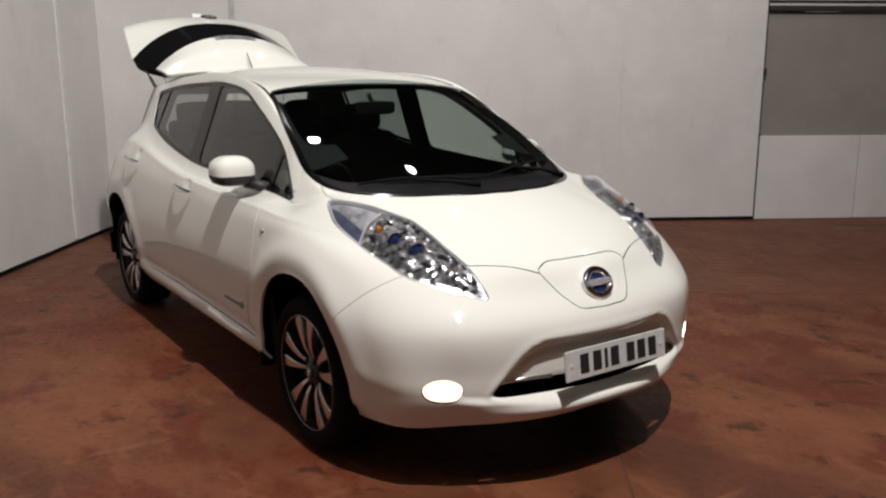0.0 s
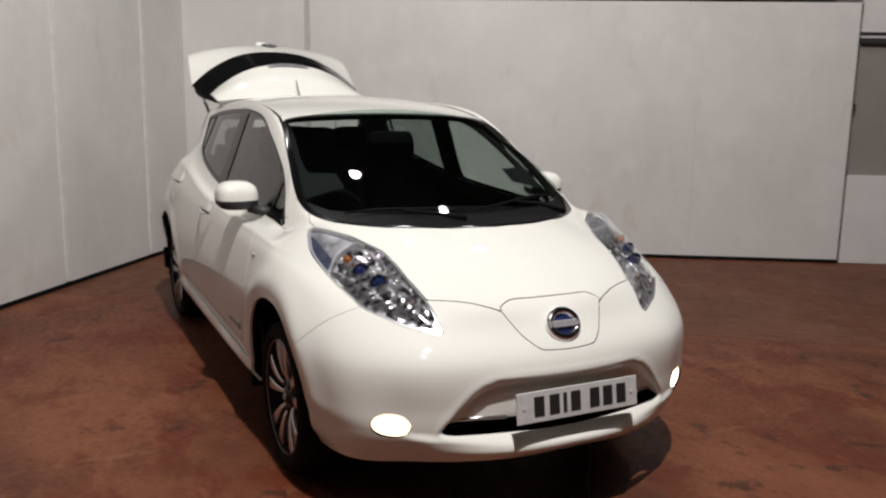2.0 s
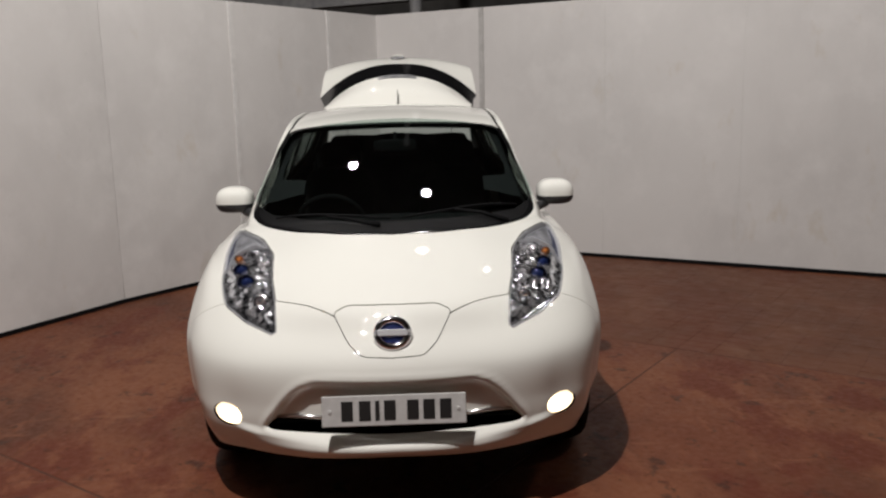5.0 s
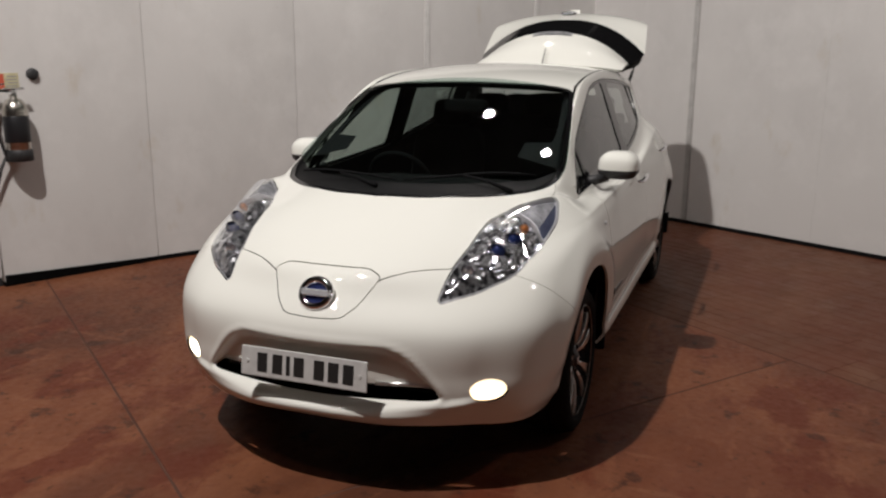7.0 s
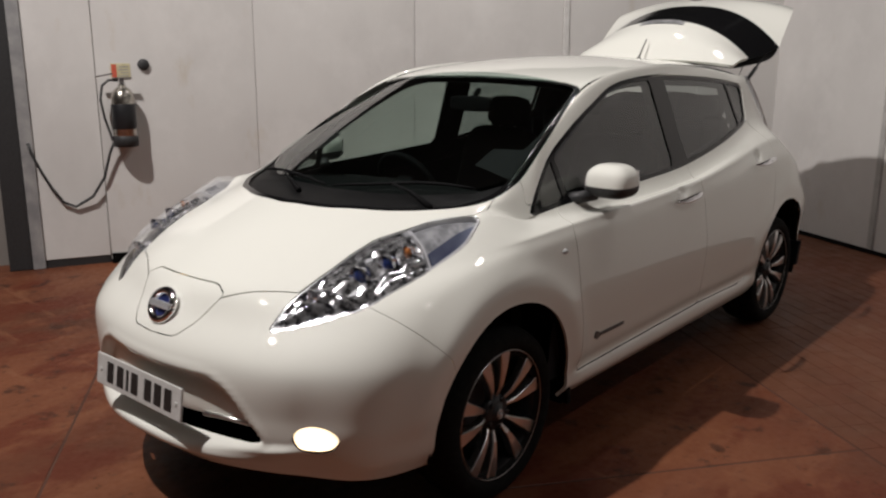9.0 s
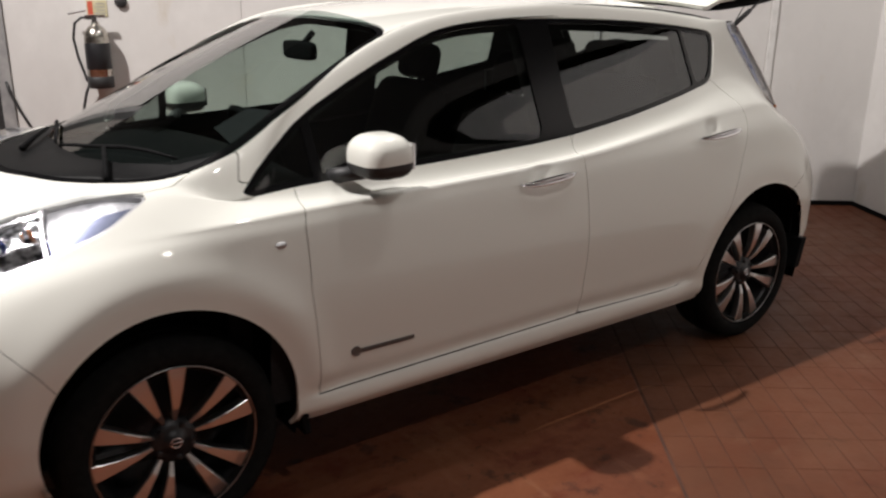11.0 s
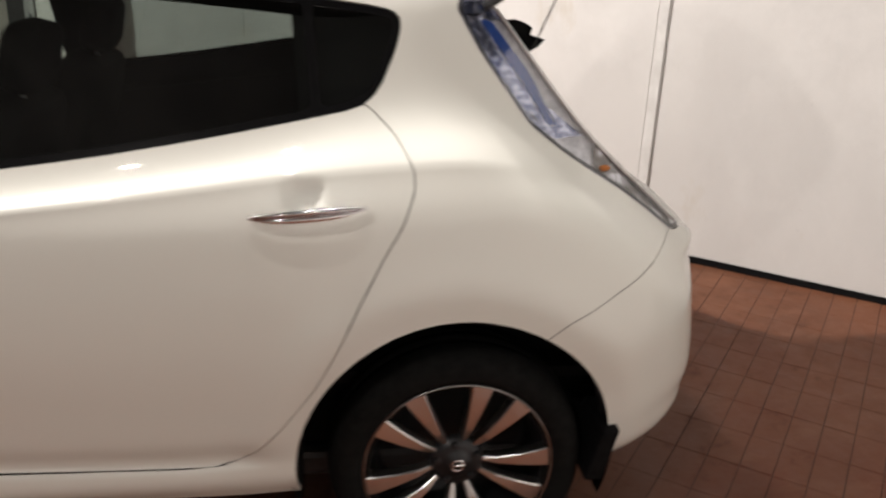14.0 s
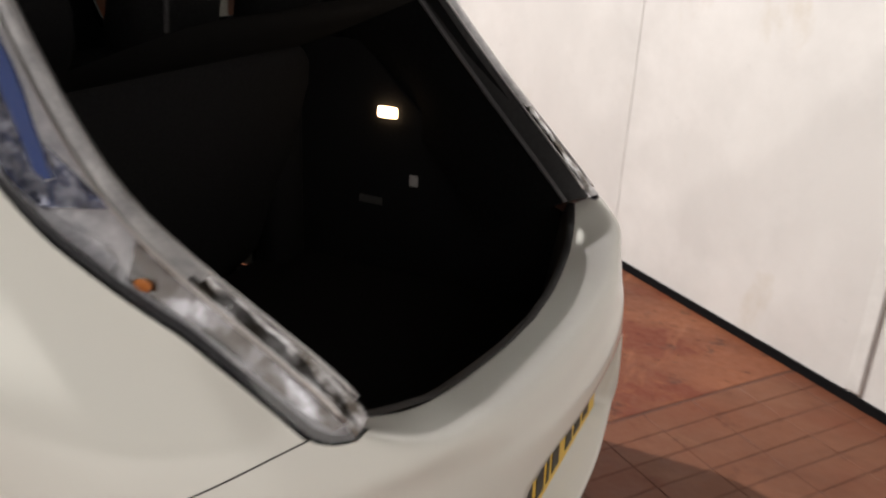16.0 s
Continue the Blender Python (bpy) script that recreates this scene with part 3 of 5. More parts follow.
FLAP = rounded(both([(0, .838), (.17, .836), (.224, .811), (.168, .720), (.115, .676), (0, .672)]), 2, .12)
BUMPER = np.array([(-2.6, .05), (-1.5, .05), (-1.60, .5), (-1.69, .645), (-1.775, .735), (-1.855, .815), (-1.88, .97), (-2.6, .97)])
SLIT = rounded(both([(0, .438), (.30, .440), (.435, .435), (.486, .398), (.44, .390), (0, .380)]), 2, .12)
GRILLE = rounded(both([(0, .588), (.29, .586), (.375, .55), (.492, .408), (.475, .388), (0, .366)]), 2)
FOG = np.array([(.644 + .060 * math.cos(a), .426 + .043 * math.sin(a)) for a in np.linspace(0, 2 * math.pi, 29)[:-1]])
WINDOWS = rounded([(-1.08, .985), (-.86, 1.008), (-.40, 1.022), (.16, 1.05), (.5, 1.095), (.71, 1.13), (.94, 1.172), (1.09, 1.20), (1.135, 1.235), (1.178, 1.33), (1.19, 1.395),
                   (1.15, 1.412), (.95, 1.435), (.66, 1.458), (.29, 1.473), (-.04, 1.471), (-.20, 1.458), (-.33, 1.434), (-.60, 1.322), (-.84, 1.20), (-1.0, 1.072)], 1)
FRONT_DOOR = np.array([(-.912, .372), (.197, .392), (.207, .62), (.215, 1.08), (-.4, 1.05), (-.90, 1.03), (-.925, .9), (-.93, .7)])
REAR_DOOR = rounded([(.197, .398), (.197, .392), (.204, .392), (.70, .384), (.755, .387), (.805, .402), (.85, .432), (.915, .503), (.99, .605), (1.042, .708), (1.09, .81), (1.14, .904), (1.184, .975), (1.21, 1.045), (1.208, 1.09), (1.17, 1.15), (1.105, 1.21), (1.0, 1.21), (.6, 1.15), (.215, 1.08), (.207, .62)], 1, .1)
SILL = np.array([(-.925, .1), (.985, .1), (.985, .30), (.93, .335), (.80, .392), (.70, .385), (.197, .392), (-.912, .372), (-.93, .372)])
WING = np.array([(-.912, .05), (-.912, .372), (-.93, .7), (-.925, .9), (-.90, 1.03), (-1.07, 1.03), (-1.05, 1.11), (-1.3, 1.2), (-2.2, 1.2), (-2.2, .05)])
REAR_BUMPER = np.array([(1.44, .05), (1.46, .63), (1.52, .71), (1.575, .752), (1.635, .776), (1.70, .805), (1.78, .836), (1.85, .856), (1.905, .875), (1.955, .89), (2.6, 1.0), (2.6, .05)])
TAIL_LAMP = np.array([(1.318, 1.415), (1.374, 1.32), (1.438, 1.235), (1.495, 1.16), (1.535, 1.13), (1.585, 1.093), (1.65, 1.052), (1.70, 1.021), (1.753, .989), (1.824, .938), (1.87, .903), (1.902, .878), (1.922, .866), (1.95, .863), (1.95, 1.5), (1.33, 1.445)])
LED_STRIP = np.array([(1.375, 1.394), (1.402, 1.392), (1.452, 1.332), (1.502, 1.272), (1.530, 1.22), (1.570, 1.153), (1.552, 1.152), (1.508, 1.22), (1.464, 1.279), (1.418, 1.338)])
PLATE_RECESS = rounded([(-.31, .455), (.31, .455), (.30, .685), (-.30, .685)], 2, .12)
FRONT_ARCH, REAR_ARCH = (-1.348, .383, .361), (1.328, .370, .389)
HANDLES = [((-.115, .930), (.137, .948)), ((.850, 1.000), (1.103, 1.022))]


def off_arch(arch, grow=0.0):
    return lambda v: np.hypot(v[:, 1] - arch[0], v[:, 2] - arch[1]) - arch[2] - grow


def ditch(v):
    d = np.array(DITCH)[6:]
    return np.interp(v[:, 1], d[:, 1], d[:, 0])


V, Q = body_sheet()
smooth_step = lambda t: np.clip(t, 0, 1) ** 2 * (3 - 2 * np.clip(t, 0, 1))
# the grille's recess, and the grip hollows behind the door handles
front = V[:, 1] < -1.95
d = outline_distance(V[front][:, FACE], GRILLE)
V[front, 1] += .034 * smooth_step(d / .02) - .006 * np.exp(-((d + .010) / .010) ** 2)
# the lower lip: a ledge that rises from the middle to the fog lamps
x, z = np.abs(V[front, 0]), V[front, 2]
crease = .346 + .042 * (x / .62) ** 2
ledge = np.where(z > crease, 1 - (z - crease) / .022, 1 - (crease - z) / .07)
V[front, 1] -= .014 * np.clip(ledge, 0, 1) * smooth_step((.66 - x) / .10)
for (ya, za), (yb, zb) in HANDLES:
    y, z = ya * .52 + yb * .48, za * .5 + zb * .5 + .02
    V[:, 0] -= np.where(V[:, 0] > .6, .013 * np.exp(-((V[:, 1] - y) / .036) ** 4 - ((V[:, 2] - z) / .026) ** 4), 0)
back = V[:, 1] > 1.9
V[back, 1] -= np.maximum(V[back, 1] - 2.045, 0) * smooth_step(outline_distance(V[back][:, FACE], PLATE_RECESS) / .025)
# a low ridge round the wheel openings
for (cy, cz, r), rise in ((FRONT_ARCH, .018), (REAR_ARCH, .011)):
    d = np.hypot(V[:, 1] - cy, V[:, 2] - cz) - r
    V[:, 0] += np.where((V[:, 0] > .6) & (V[:, 2] < .95), rise * np.exp(-((d - .075) / .06) ** 2) * smooth_step((V[:, 2] - .33) / .15), 0)
# the sill stands proud below the tucked foot of the doors
flank = (V[:, 0] > .6) & (V[:, 1] > -.98) & (V[:, 1] < 1.05)
ends = smooth_step((V[:, 1] + .98) / .1) * smooth_step((.94 - V[:, 1]) / .16)
foot = np.interp(V[:, 1], (-.912, .197, .70, .80), (.372, .392, .385, .392))
V[:, 0] += np.where(flank, ends * (.006 * smooth_step((foot + .004 - V[:, 2]) / .012) - .009 * np.exp(-((V[:, 2] - foot - .02) / .028) ** 2)), 0)
BODY = np.concatenate([V, sheet_normals(V, Q)], 1), Q.tolist()


def region(*conditions):
    v, f = BODY
    for c in conditions:
        v, f = cut(v, f, c)
    return v, f


def mirrored(v, f):
    return v * (-1, 1, 1, -1, 1, 1), [g[::-1] for g in f]


def whole(v, f):
    """Both halves welded along the middle of the car."""
    w, g = mirrored(v, f)
    ids, nxt = [], len(v)
    middle = {tuple(np.round(p[1:3], 5)): i for i, p in enumerate(v) if abs(p[0]) < 1e-6}
    keep = []
    for i, p in enumerate(w):
        k = tuple(np.round(p[1:3], 5))
        if abs(p[0]) < 1e-6 and k in middle:
            ids.append(middle[k])
        else:
            ids.append(len(v) + len(keep))
            keep.append(p)
    return np.concatenate([v, np.array(keep).reshape(-1, 6)]), [*f, *[[ids[i] for i in q] for q in g]]


def inset(v, d):
    """A sheet moved d inwards along its normals."""
    w = v.copy()
    w[:, :3] -= v[:, 3:] * d
    return w


def panel(name, v, f, mat, parent, label="", depth=.012, shift=0.0):
    """A panel with its edges folded inwards by depth, keeping the body's smooth normals."""
    v = inset(v, shift) if shift else v
    f = [g for g in ([i for k, i in enumerate(q) if i != q[k - 1]] for q in f) if len(g) > 2 and len(set(g)) == len(g)]
    pts, normals, faces = [*v[:, :3]], [*v[:, 3:]], [list(q) for q in f]
    rim_from = len(faces)
    if depth:
        count = {}
        for q in f:
            for a, b in zip(q, [*q[1:], q[0]]):
                count[(min(a, b), max(a, b))] = (a, b) if (min(a, b), max(a, b)) not in count else None
        edge_of = {}
        for e in count.values():
            if e:
                for i in e:
                    if i not in edge_of:
                        edge_of[i] = len(pts)
                        pts += [v[i, :3], v[i, :3] - v[i, 3:] * depth]
                        normals += [v[i, 3:], v[i, 3:]]
                a, b = edge_of[e[0]], edge_of[e[1]]
                faces.append([b, a, a + 1, b + 1])
    ob = mesh_object(name, pts, faces, mat, parent, True, label)
    me = ob.data
    n = np.array(normals)
    per_loop = np.array([n[l.vertex_index] for l in me.loops])
    flat = np.array([p.normal for p in me.polygons])
    for p in me.polygons[rim_from:]:
        per_loop[p.loop_start:p.loop_start + p.loop_total] = flat[p.index]
    store = me.attributes.new("custom_normal", "FLOAT_VECTOR", "CORNER")
    store.data.foreach_set("vector", per_loop.ravel())
    return ob


car = tagged(new("car"), "pearl white five-door electric hatchback with its tailgate raised", "car")
UP = beyond(2, .66)
HIGH = beyond(2, .90)
OUT = beyond(0, .45)

panel("bonnet", *whole(*region(within(PLAN, BONNET), UP, outside(FACE, FLAP), outside(PLAN, SCREEN))), PAINT, car)
flap = panel("charge_port_lid", *whole(*region(within(FACE, FLAP), beyond(1, -1.9, -1), UP)), PAINT, car)
v, f = region(beyond(1, -1.4, -1), within(SIDE, BUMPER, .0009), off_arch(FRONT_ARCH))
low = cut(v, f, beyond(2, .66, -1))
low = cut(*cut(*low, outside(FACE, SLIT, 0)), outside(FACE, FOG, .002))
high = cut(*cut(*cut(*cut(v, f, UP), outside(PLAN, HEADLAMP)), outside(PLAN, BONNET)), outside(FACE, FLAP))
front_bumper = panel("front_bumper", *whole(np.concatenate([low[0], high[0]]), [*low[1], *[[i + len(low[0]) for i in q] for q in high[1]]]), PAINT, car, depth=0)
screen = region(within(PLAN, SCREEN), HIGH, beyond(1, -.2, -1))
pane, faces = whole(*cut(*screen, within(PLAN, SCREEN_GLASS, 0)))


def evened(v):
    """The screen's skin replaced by one smooth curve across and along."""
    x, y = v[:, 0], v[:, 1]
    bow, across = -.075, -.16
    basis = np.stack([np.ones_like(x), y, x * x * y], 1)
    c = np.linalg.lstsq(basis, v[:, 2] - bow * y * y - across * x * x, rcond=None)[0]
    n = np.stack([-(2 * across * x + 2 * c[2] * x * y), -(c[1] + 2 * bow * y + c[2] * x * x), np.ones_like(x)], 1)
    return np.concatenate([np.stack([x, y, basis @ c + bow * y * y + across * x * x], 1), n / np.linalg.norm(n, axis=1, keepdims=True)], 1)


panel("windscreen", evened(pane), faces, WINDSCREEN, car, "dark reflecting windscreen", 0, .006)
panel("cowl", *whole(*cut(*screen, outside(PLAN, SCREEN_GLASS, 0))), COWL, car, "black plastic cowl under the wipers", 0, .012)
edge = region(within(PLAN, SCREEN, -.002), HIGH, beyond(1, -.2, -1), outside(PLAN, SCREEN, -.022))
panel("windscreen_seal", *whole(*edge), BLACK_GLOSS, car, "black ceramic edge of the windscreen", 0, .004)
panel("roof", *whole(*region(HIGH, outside(PLAN, SCREEN), beyond(1, -.5), beyond(1, 1.205, -1), lambda v: ditch(v) - .007 - v[:, 0])), PAINT, car)
# the shut line over the sill ends where the rear door's corner turns up
sill_gap = lambda v: np.interp(v[:, 1], (.66, .80), (.0019, .0))
v, f = region(OUT, beyond(1, -1.25), outside(SIDE, WING), outside(SIDE, FRONT_DOOR), outside(SIDE, REAR_DOOR), lambda v: -outline_distance(v[:, SIDE], SILL) - sill_gap(v), outside(SIDE, WINDOWS),
              outside(SIDE, REAR_BUMPER, .001), outside(SIDE, TAIL_LAMP), off_arch(REAR_ARCH), outside(PLAN, SCREEN), lambda v: np.maximum(v[:, 0] - ditch(v) - .006, 1.25 - v[:, 2]))
FRAME = cut(v, f, lambda v: np.maximum(v[:, 2] - 1.0, v[:, 1] - .7))
FENDER = region(OUT, beyond(1, -.85, -1), within(SIDE, WING), outside(SIDE, BUMPER, .0009), lambda v: np.maximum(-outline_distance(v[:, PLAN], HEADLAMP) - GAP_HALF, .6 - v[:, 2]),
                lambda v: np.maximum(-outline_distance(v[:, PLAN], BONNET) - GAP_HALF, .7 - v[:, 2]), outside(PLAN, SCREEN), outside(SIDE, WINDOWS), off_arch(FRONT_ARCH))
DOORS = [("front_door", region(OUT, within(SIDE, FRONT_DOOR), outside(SIDE, WINDOWS))), ("rear_door", region(OUT, within(SIDE, REAR_DOOR), outside(SIDE, WINDOWS), off_arch(REAR_ARCH)))]
SILL_SHEET = region(OUT, lambda v: outline_distance(v[:, SIDE], SILL) - sill_gap(v), beyond(1, -.918), off_arch(FRONT_ARCH, .012), off_arch(REAR_ARCH))
rear_bumper = panel("rear_bumper", *whole(*region(beyond(1, 1.4), within(SIDE, REAR_BUMPER, .001), off_arch(REAR_ARCH), outside(SIDE, TAIL_LAMP, .0005))), PAINT, car, depth=0)

window = region(OUT, within(SIDE, WINDOWS, .001))
clear_of = lambda v: outline_distance(v[:, SIDE], WINDOWS) - .016
PANES = [("quarter_window", -1.2, -.845), ("front_window", -.815, .085), ("rear_window", .235, .985), ("fixed_window", 1.005, 1.3)]


def between(a, b, lean):
    """Between two upright edges that lean backwards towards the top."""
    return lambda v: np.minimum(v[:, 1] - a + lean * (v[:, 2] - 1.2), b - lean * (v[:, 2] - 1.2) - v[:, 1])


pane_sheets = [cut(*cut(*window, clear_of), between(a, b, .08)) for _, a, b in PANES]
frame_sheet = cut(*window, lambda v: -np.max([np.minimum(clear_of(v), between(a, b, .08)(v)) for _, a, b in PANES], 0))
COARSE = body_sheet(15, 7, 6)
COARSE = np.concatenate([COARSE[0], sheet_normals(*COARSE)], 1), COARSE[1].tolist()
lamp_tail = region(OUT, beyond(1, 1.2), within(SIDE, TAIL_LAMP, .002), beyond(2, .852))
lamp_head = region(within(PLAN, HEADLAMP), UP, beyond(1, -1.1, -1))
fog = region(within(FACE, FOG, 0), beyond(1, -1.7, -1))
lining = region(OUT, beyond(1, -1.05), beyond(1, 1.72, -1), beyond(2, .36), outside(SIDE, WINDOWS, -.028), off_arch(REAR_ARCH, .0), lambda v: np.maximum(v[:, 0] - ditch(v) + .05, 1.25 - v[:, 2]))

FACET_CHROME = material("lamp_chrome", (.86, .86, .90), .10, .94)
GREY_RUBBER = material("grey_rubber", (.10, .10, .105), .5)
LAMP_GREY = mottled(material("lamp_housing", (.6, .6, .6), .38, .25), (.34, .34, .35), (.56, .56, .56), 30)
LAMP_FROST = mottled(material("frosted_reflector", (.5, .5, .51), .34, .85), (.34, .34, .35), (.62, .62, .63), 35)
LAMP_DARK = mottled(material("lamp_dark", (.3, .3, .31), .4, .35), (.15, .152, .16), (.36, .36, .37), 22, 2)
LAMP_BLUE = material("blue_lamp_glass", (.012, .024, .10), .10, .3)
# near-black and white noise puts the reflector's sparkle into its colour
MIRROR_GLINTS = mottled(material("glint_bowls", (.8, .8, .8), .14, .95), (.07, .07, .085), (.94, .94, .95), 42, 3, (.40, .53), rough=(.05, .3))
# tail lamp cells: pale patches in both colours are painted highlights
GLINT_CELLS = mottled(material("glinting_lamp_cells", (.8, .8, .8), .16, .9), (.10, .088, .075), (.72, .73, .76), 24, 3, (.43, .66), rough=(.08, .35))
LED_GLINTS = mottled(material("glinting_led_cells", (.1, .1, .2), .12, .8), (.08, .10, .19), (.46, .48, .56), 70, 2, (.44, .60))
WEDGE_BLUE = mottled(material("blue_grey_lamp_floor", (.10, .13, .24), .26, .5), (.07, .08, .135), (.125, .14, .20), 20)
LAMP_EDGE = material("pale_lamp_edge", (.52, .52, .53), .3, .4)
TAIL_BLUE = material("blue_light_guide", (.022, .058, .21), .12)
BADGE_CHROME = material("badge_chrome", (.88, .88, .9), .24, .75)
BADGE_DARK = material("badge_dark", (.02, .028, .10), .12, .3)
AMBER = material("amber_bulb", (.42, .13, .02), .3)
BOARD_WHITE = mottled(material("plate_white", (.5, .5, .48), .35), (.46, .455, .44), (.54, .535, .52), 30)
BOARD_YELLOW = material("plate_yellow", (.78, .52, .04), .35)
INK = material("plate_black", (.015, .015, .015), .5)
GREY_INK = material("badge_grey", (.13, .125, .12), .35, .5)


def glowing(name, colour, strength):
    m = material(name, colour, .3)
    b = m.node_tree.nodes["Principled BSDF"]
    b.inputs["Emission Color"].default_value = (*colour, 1)
    b.inputs["Emission Strength"].default_value = strength
    return m


FOG_GLOW = glowing("fog_lamp_glow", (1, .78, .50), 2.6)
FOG_CORE = glowing("fog_lamp_core", (1, .90, .72), 9)
BOOT_GLOW = glowing("boot_lamp_glow", (1, .66, .36), 7)


def faceted(v, f, low, high, seed):
    """A sheet sunk behind its lens and broken into small mirror facets."""
    r = random.Random(seed)
    w = v.copy()
    for i in range(len(w)):
        w[i, :3] -= v[i, 3:] * r.uniform(low, high)
    return w[:, :3], f


def swollen(v, depth):
    """The headlamp's skin, domed above the panels round it, less a depth."""
    w = v.copy()
    d = outline_distance(v[:, PLAN], HEADLAMP)
    w[:, :3] += v[:, 3:] * (.036 * smooth_step(d / .065) - depth)[:, None]
    return w


def on_lamp(s, x, y, depth):
    """A place under the headlamp's lens."""
    v = swollen(lamp_head[0], 0)
    p = v[np.argmin(np.hypot(v[:, 0] - x, v[:, 1] - y))]
    q = p[:3] - p[3:] * depth
    return s * q[0], q[1], q[2]


def rippled(v):
    """The headlamp's sheet sunk behind its lens in many small bowls."""
    w = v[:, :3].copy()
    deep = smooth_step(outline_distance(np.abs(v[:, :2]) * (1, -1), HEADLAMP) / .03)
    for i, p in enumerate(v):
        q = Vector((abs(p[0]), p[1], p[2]))
        w[i] -= p[3:] * (.004 + deep[i] * (.018 + .014 * noise.noise(q * 25) + .005 * noise.noise(q * 62 + Vector((3, 1, 2)))))
    return w


def side_parts(s):
    """Everything that the left and right flank have alike; s is 1 for the left, -1 for the right."""
    turn = (lambda vf: vf) if s > 0 else (lambda vf: mirrored(*vf))
    panel("wing", *turn(FENDER), PAINT, car)
    panel("side_frame", *turn(FRAME), PAINT, car)
    sill = panel("sill", *turn(SILL_SHEET), PAINT, car)
    panel("window_frame", *turn(frame_sheet), BLACK_GLOSS, car, "gloss black window surround and pillars", .008, .003)
    panel("door_lining", *turn(lining), TRIM, car, "dark interior lining", 0, .05)
    for a, b in ((.07, .25), (.96, 1.40)):
        panel("pillar_trim", *turn(cut(*window, between(a, b, .08))), TRIM, car, "dark inner pillar trim", 0, .045)
    doors = []
    for (name, vf), (a, b) in zip(DOORS, HANDLES):
        door = panel(name, *turn(vf), PAINT, car)
        doors.append(door)
        # handle: a tapered bar, chrome above and body colour below
        x = .868 if name == "front_door" else .862
        for part_name, mat, low, high, words in (("handle_grip", CHROME, -.015, .003, "chrome door handle"), ("handle_trim", CHROME, .003, .015, "chrome strip on the handle")):
            bm = bmesh.new()
            rows = []
            for k in range(17):
                t = k / 16
                thick = (1 - abs(2 * t - 1) ** 2.5) * .8 + .2
                y, z = a[0] + t * (b[0] - a[0]), a[1] + t * (b[1] - a[1])
                out = .012 + .026 * (1 - abs(2 * t - 1) ** 3)
                mid, tall = z + (low + high) / 2 * thick, (high - low) / 2 * thick
                rows.append([bm.verts.new((s * (x + out - .006 + .010 * math.cos(q)), y, mid + tall * math.sin(q))) for q in np.linspace(0, 2 * math.pi, 13)[:-1]])
            for p, q in zip(rows, rows[1:]):
                for k in range(12):
                    bm.faces.new((p[k], p[(k + 1) % 12], q[(k + 1) % 12], q[k]))
            bm.faces.new(rows[0]), bm.faces.new(rows[-1][::-1])
            bmesh.ops.recalc_face_normals(bm, faces=bm.faces)
            part(part_name, bm, mat, door, words, True)
    owners = [car, doors[0], doors[1], car]
    for (name, *_), vf, owner in zip(PANES, pane_sheets, owners):
        panel(name, *turn(vf), PRIVACY if name != "front_window" else SIDE_GLASS, owner, "tinted side glass", 0, .008)
    # badge low on the front door: a small disc and a bar
    bm = bmesh.new()
    box(bm, (.879, -.765, .478), (.884, -.568, .491))
    lathe(bm, [(0, .885), (.016, .885), (.017, .88)], 20, Matrix.Translation((0, -.785, .486)))
    for q in range(7):
        box(bm, (.884, -.76 + q * .027, .480), (.8865, -.742 + q * .027, .489))
    bmesh.ops.scale(bm, vec=(s, 1, 1), verts=bm.verts)
    bmesh.ops.recalc_face_normals(bm, faces=bm.faces)
    part("door_badge", bm, GREY_INK, doors[0], "small grey lettering badge")
    bm = bmesh.new()
    lathe(bm, [(0, .866), (.009, .865), (.013, .856)], 20, Matrix.Translation((0, -1.01, .866)) @ Matrix.Diagonal((1, 1.5, .8, 1)))
    bmesh.ops.scale(bm, vec=(s, 1, 1), verts=bm.verts)
    part("side_repeater", bm, LAMP_GREY, car, "small clear side repeater", True)
    # headlamp
    lamp = panel("headlamp", *turn((swollen(lamp_head[0], .0), lamp_head[1])), CLEAR, car, "clear swept-back headlamp with blue inner reflectors", 0, -.002)
    lamp.visible_shadow = False
    behind = lambda v: v[:, 1] + 1.59 + .3 * (v[:, 0] - .65)
    main = cut(*cut(*lamp_head, within(PLAN, HEADLAMP, .002)), lambda v: -behind(v) - .003)
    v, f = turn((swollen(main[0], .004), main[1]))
    mesh_object("reflector", rippled(v), f, MIRROR_GLINTS, lamp, True, "bowed chrome reflector with glints put into its colour")
    backing = cut(*lamp_head, within(PLAN, HEADLAMP, .003))
    panel("lamp_back", *turn((swollen(backing[0], .034), backing[1])), LAMP_GREY, lamp, "", 0, 0)
    # the upper wedge: a pale frame round a dark well with a blue floor
    wedge = cut(*lamp_head, behind)
    border = lambda v: np.minimum(outline_distance(v[:, PLAN], HEADLAMP) - .008, behind(v) - .007)
    frame_part = cut(*wedge, lambda v: -border(v))
    panel("wedge_frame", *turn((swollen(frame_part[0], .008), frame_part[1])), LAMP_EDGE, lamp, "pale grey frame of the upper wedge", .02, 0)
    well = cut(*wedge, border)
    split = lambda v: v[:, 0] - .692 - .12 * (v[:, 1] + 1.545)
    for name, sign, mat in (("wedge_well", -1, LAMP_DARK), ("wedge_floor", 1, WEDGE_BLUE)):
        w = cut(*well, lambda v: sign * split(v))
        panel(name, *turn((swollen(w[0], .024 if sign < 0 else .016), w[1])), mat, lamp, "", .012, 0)
    rim = cut(*lamp_head, lambda v: .0045 - outline_distance(v[:, PLAN], HEADLAMP))
    panel("lamp_rim", *turn(rim), LAMP_EDGE, lamp, "", 0, .002)
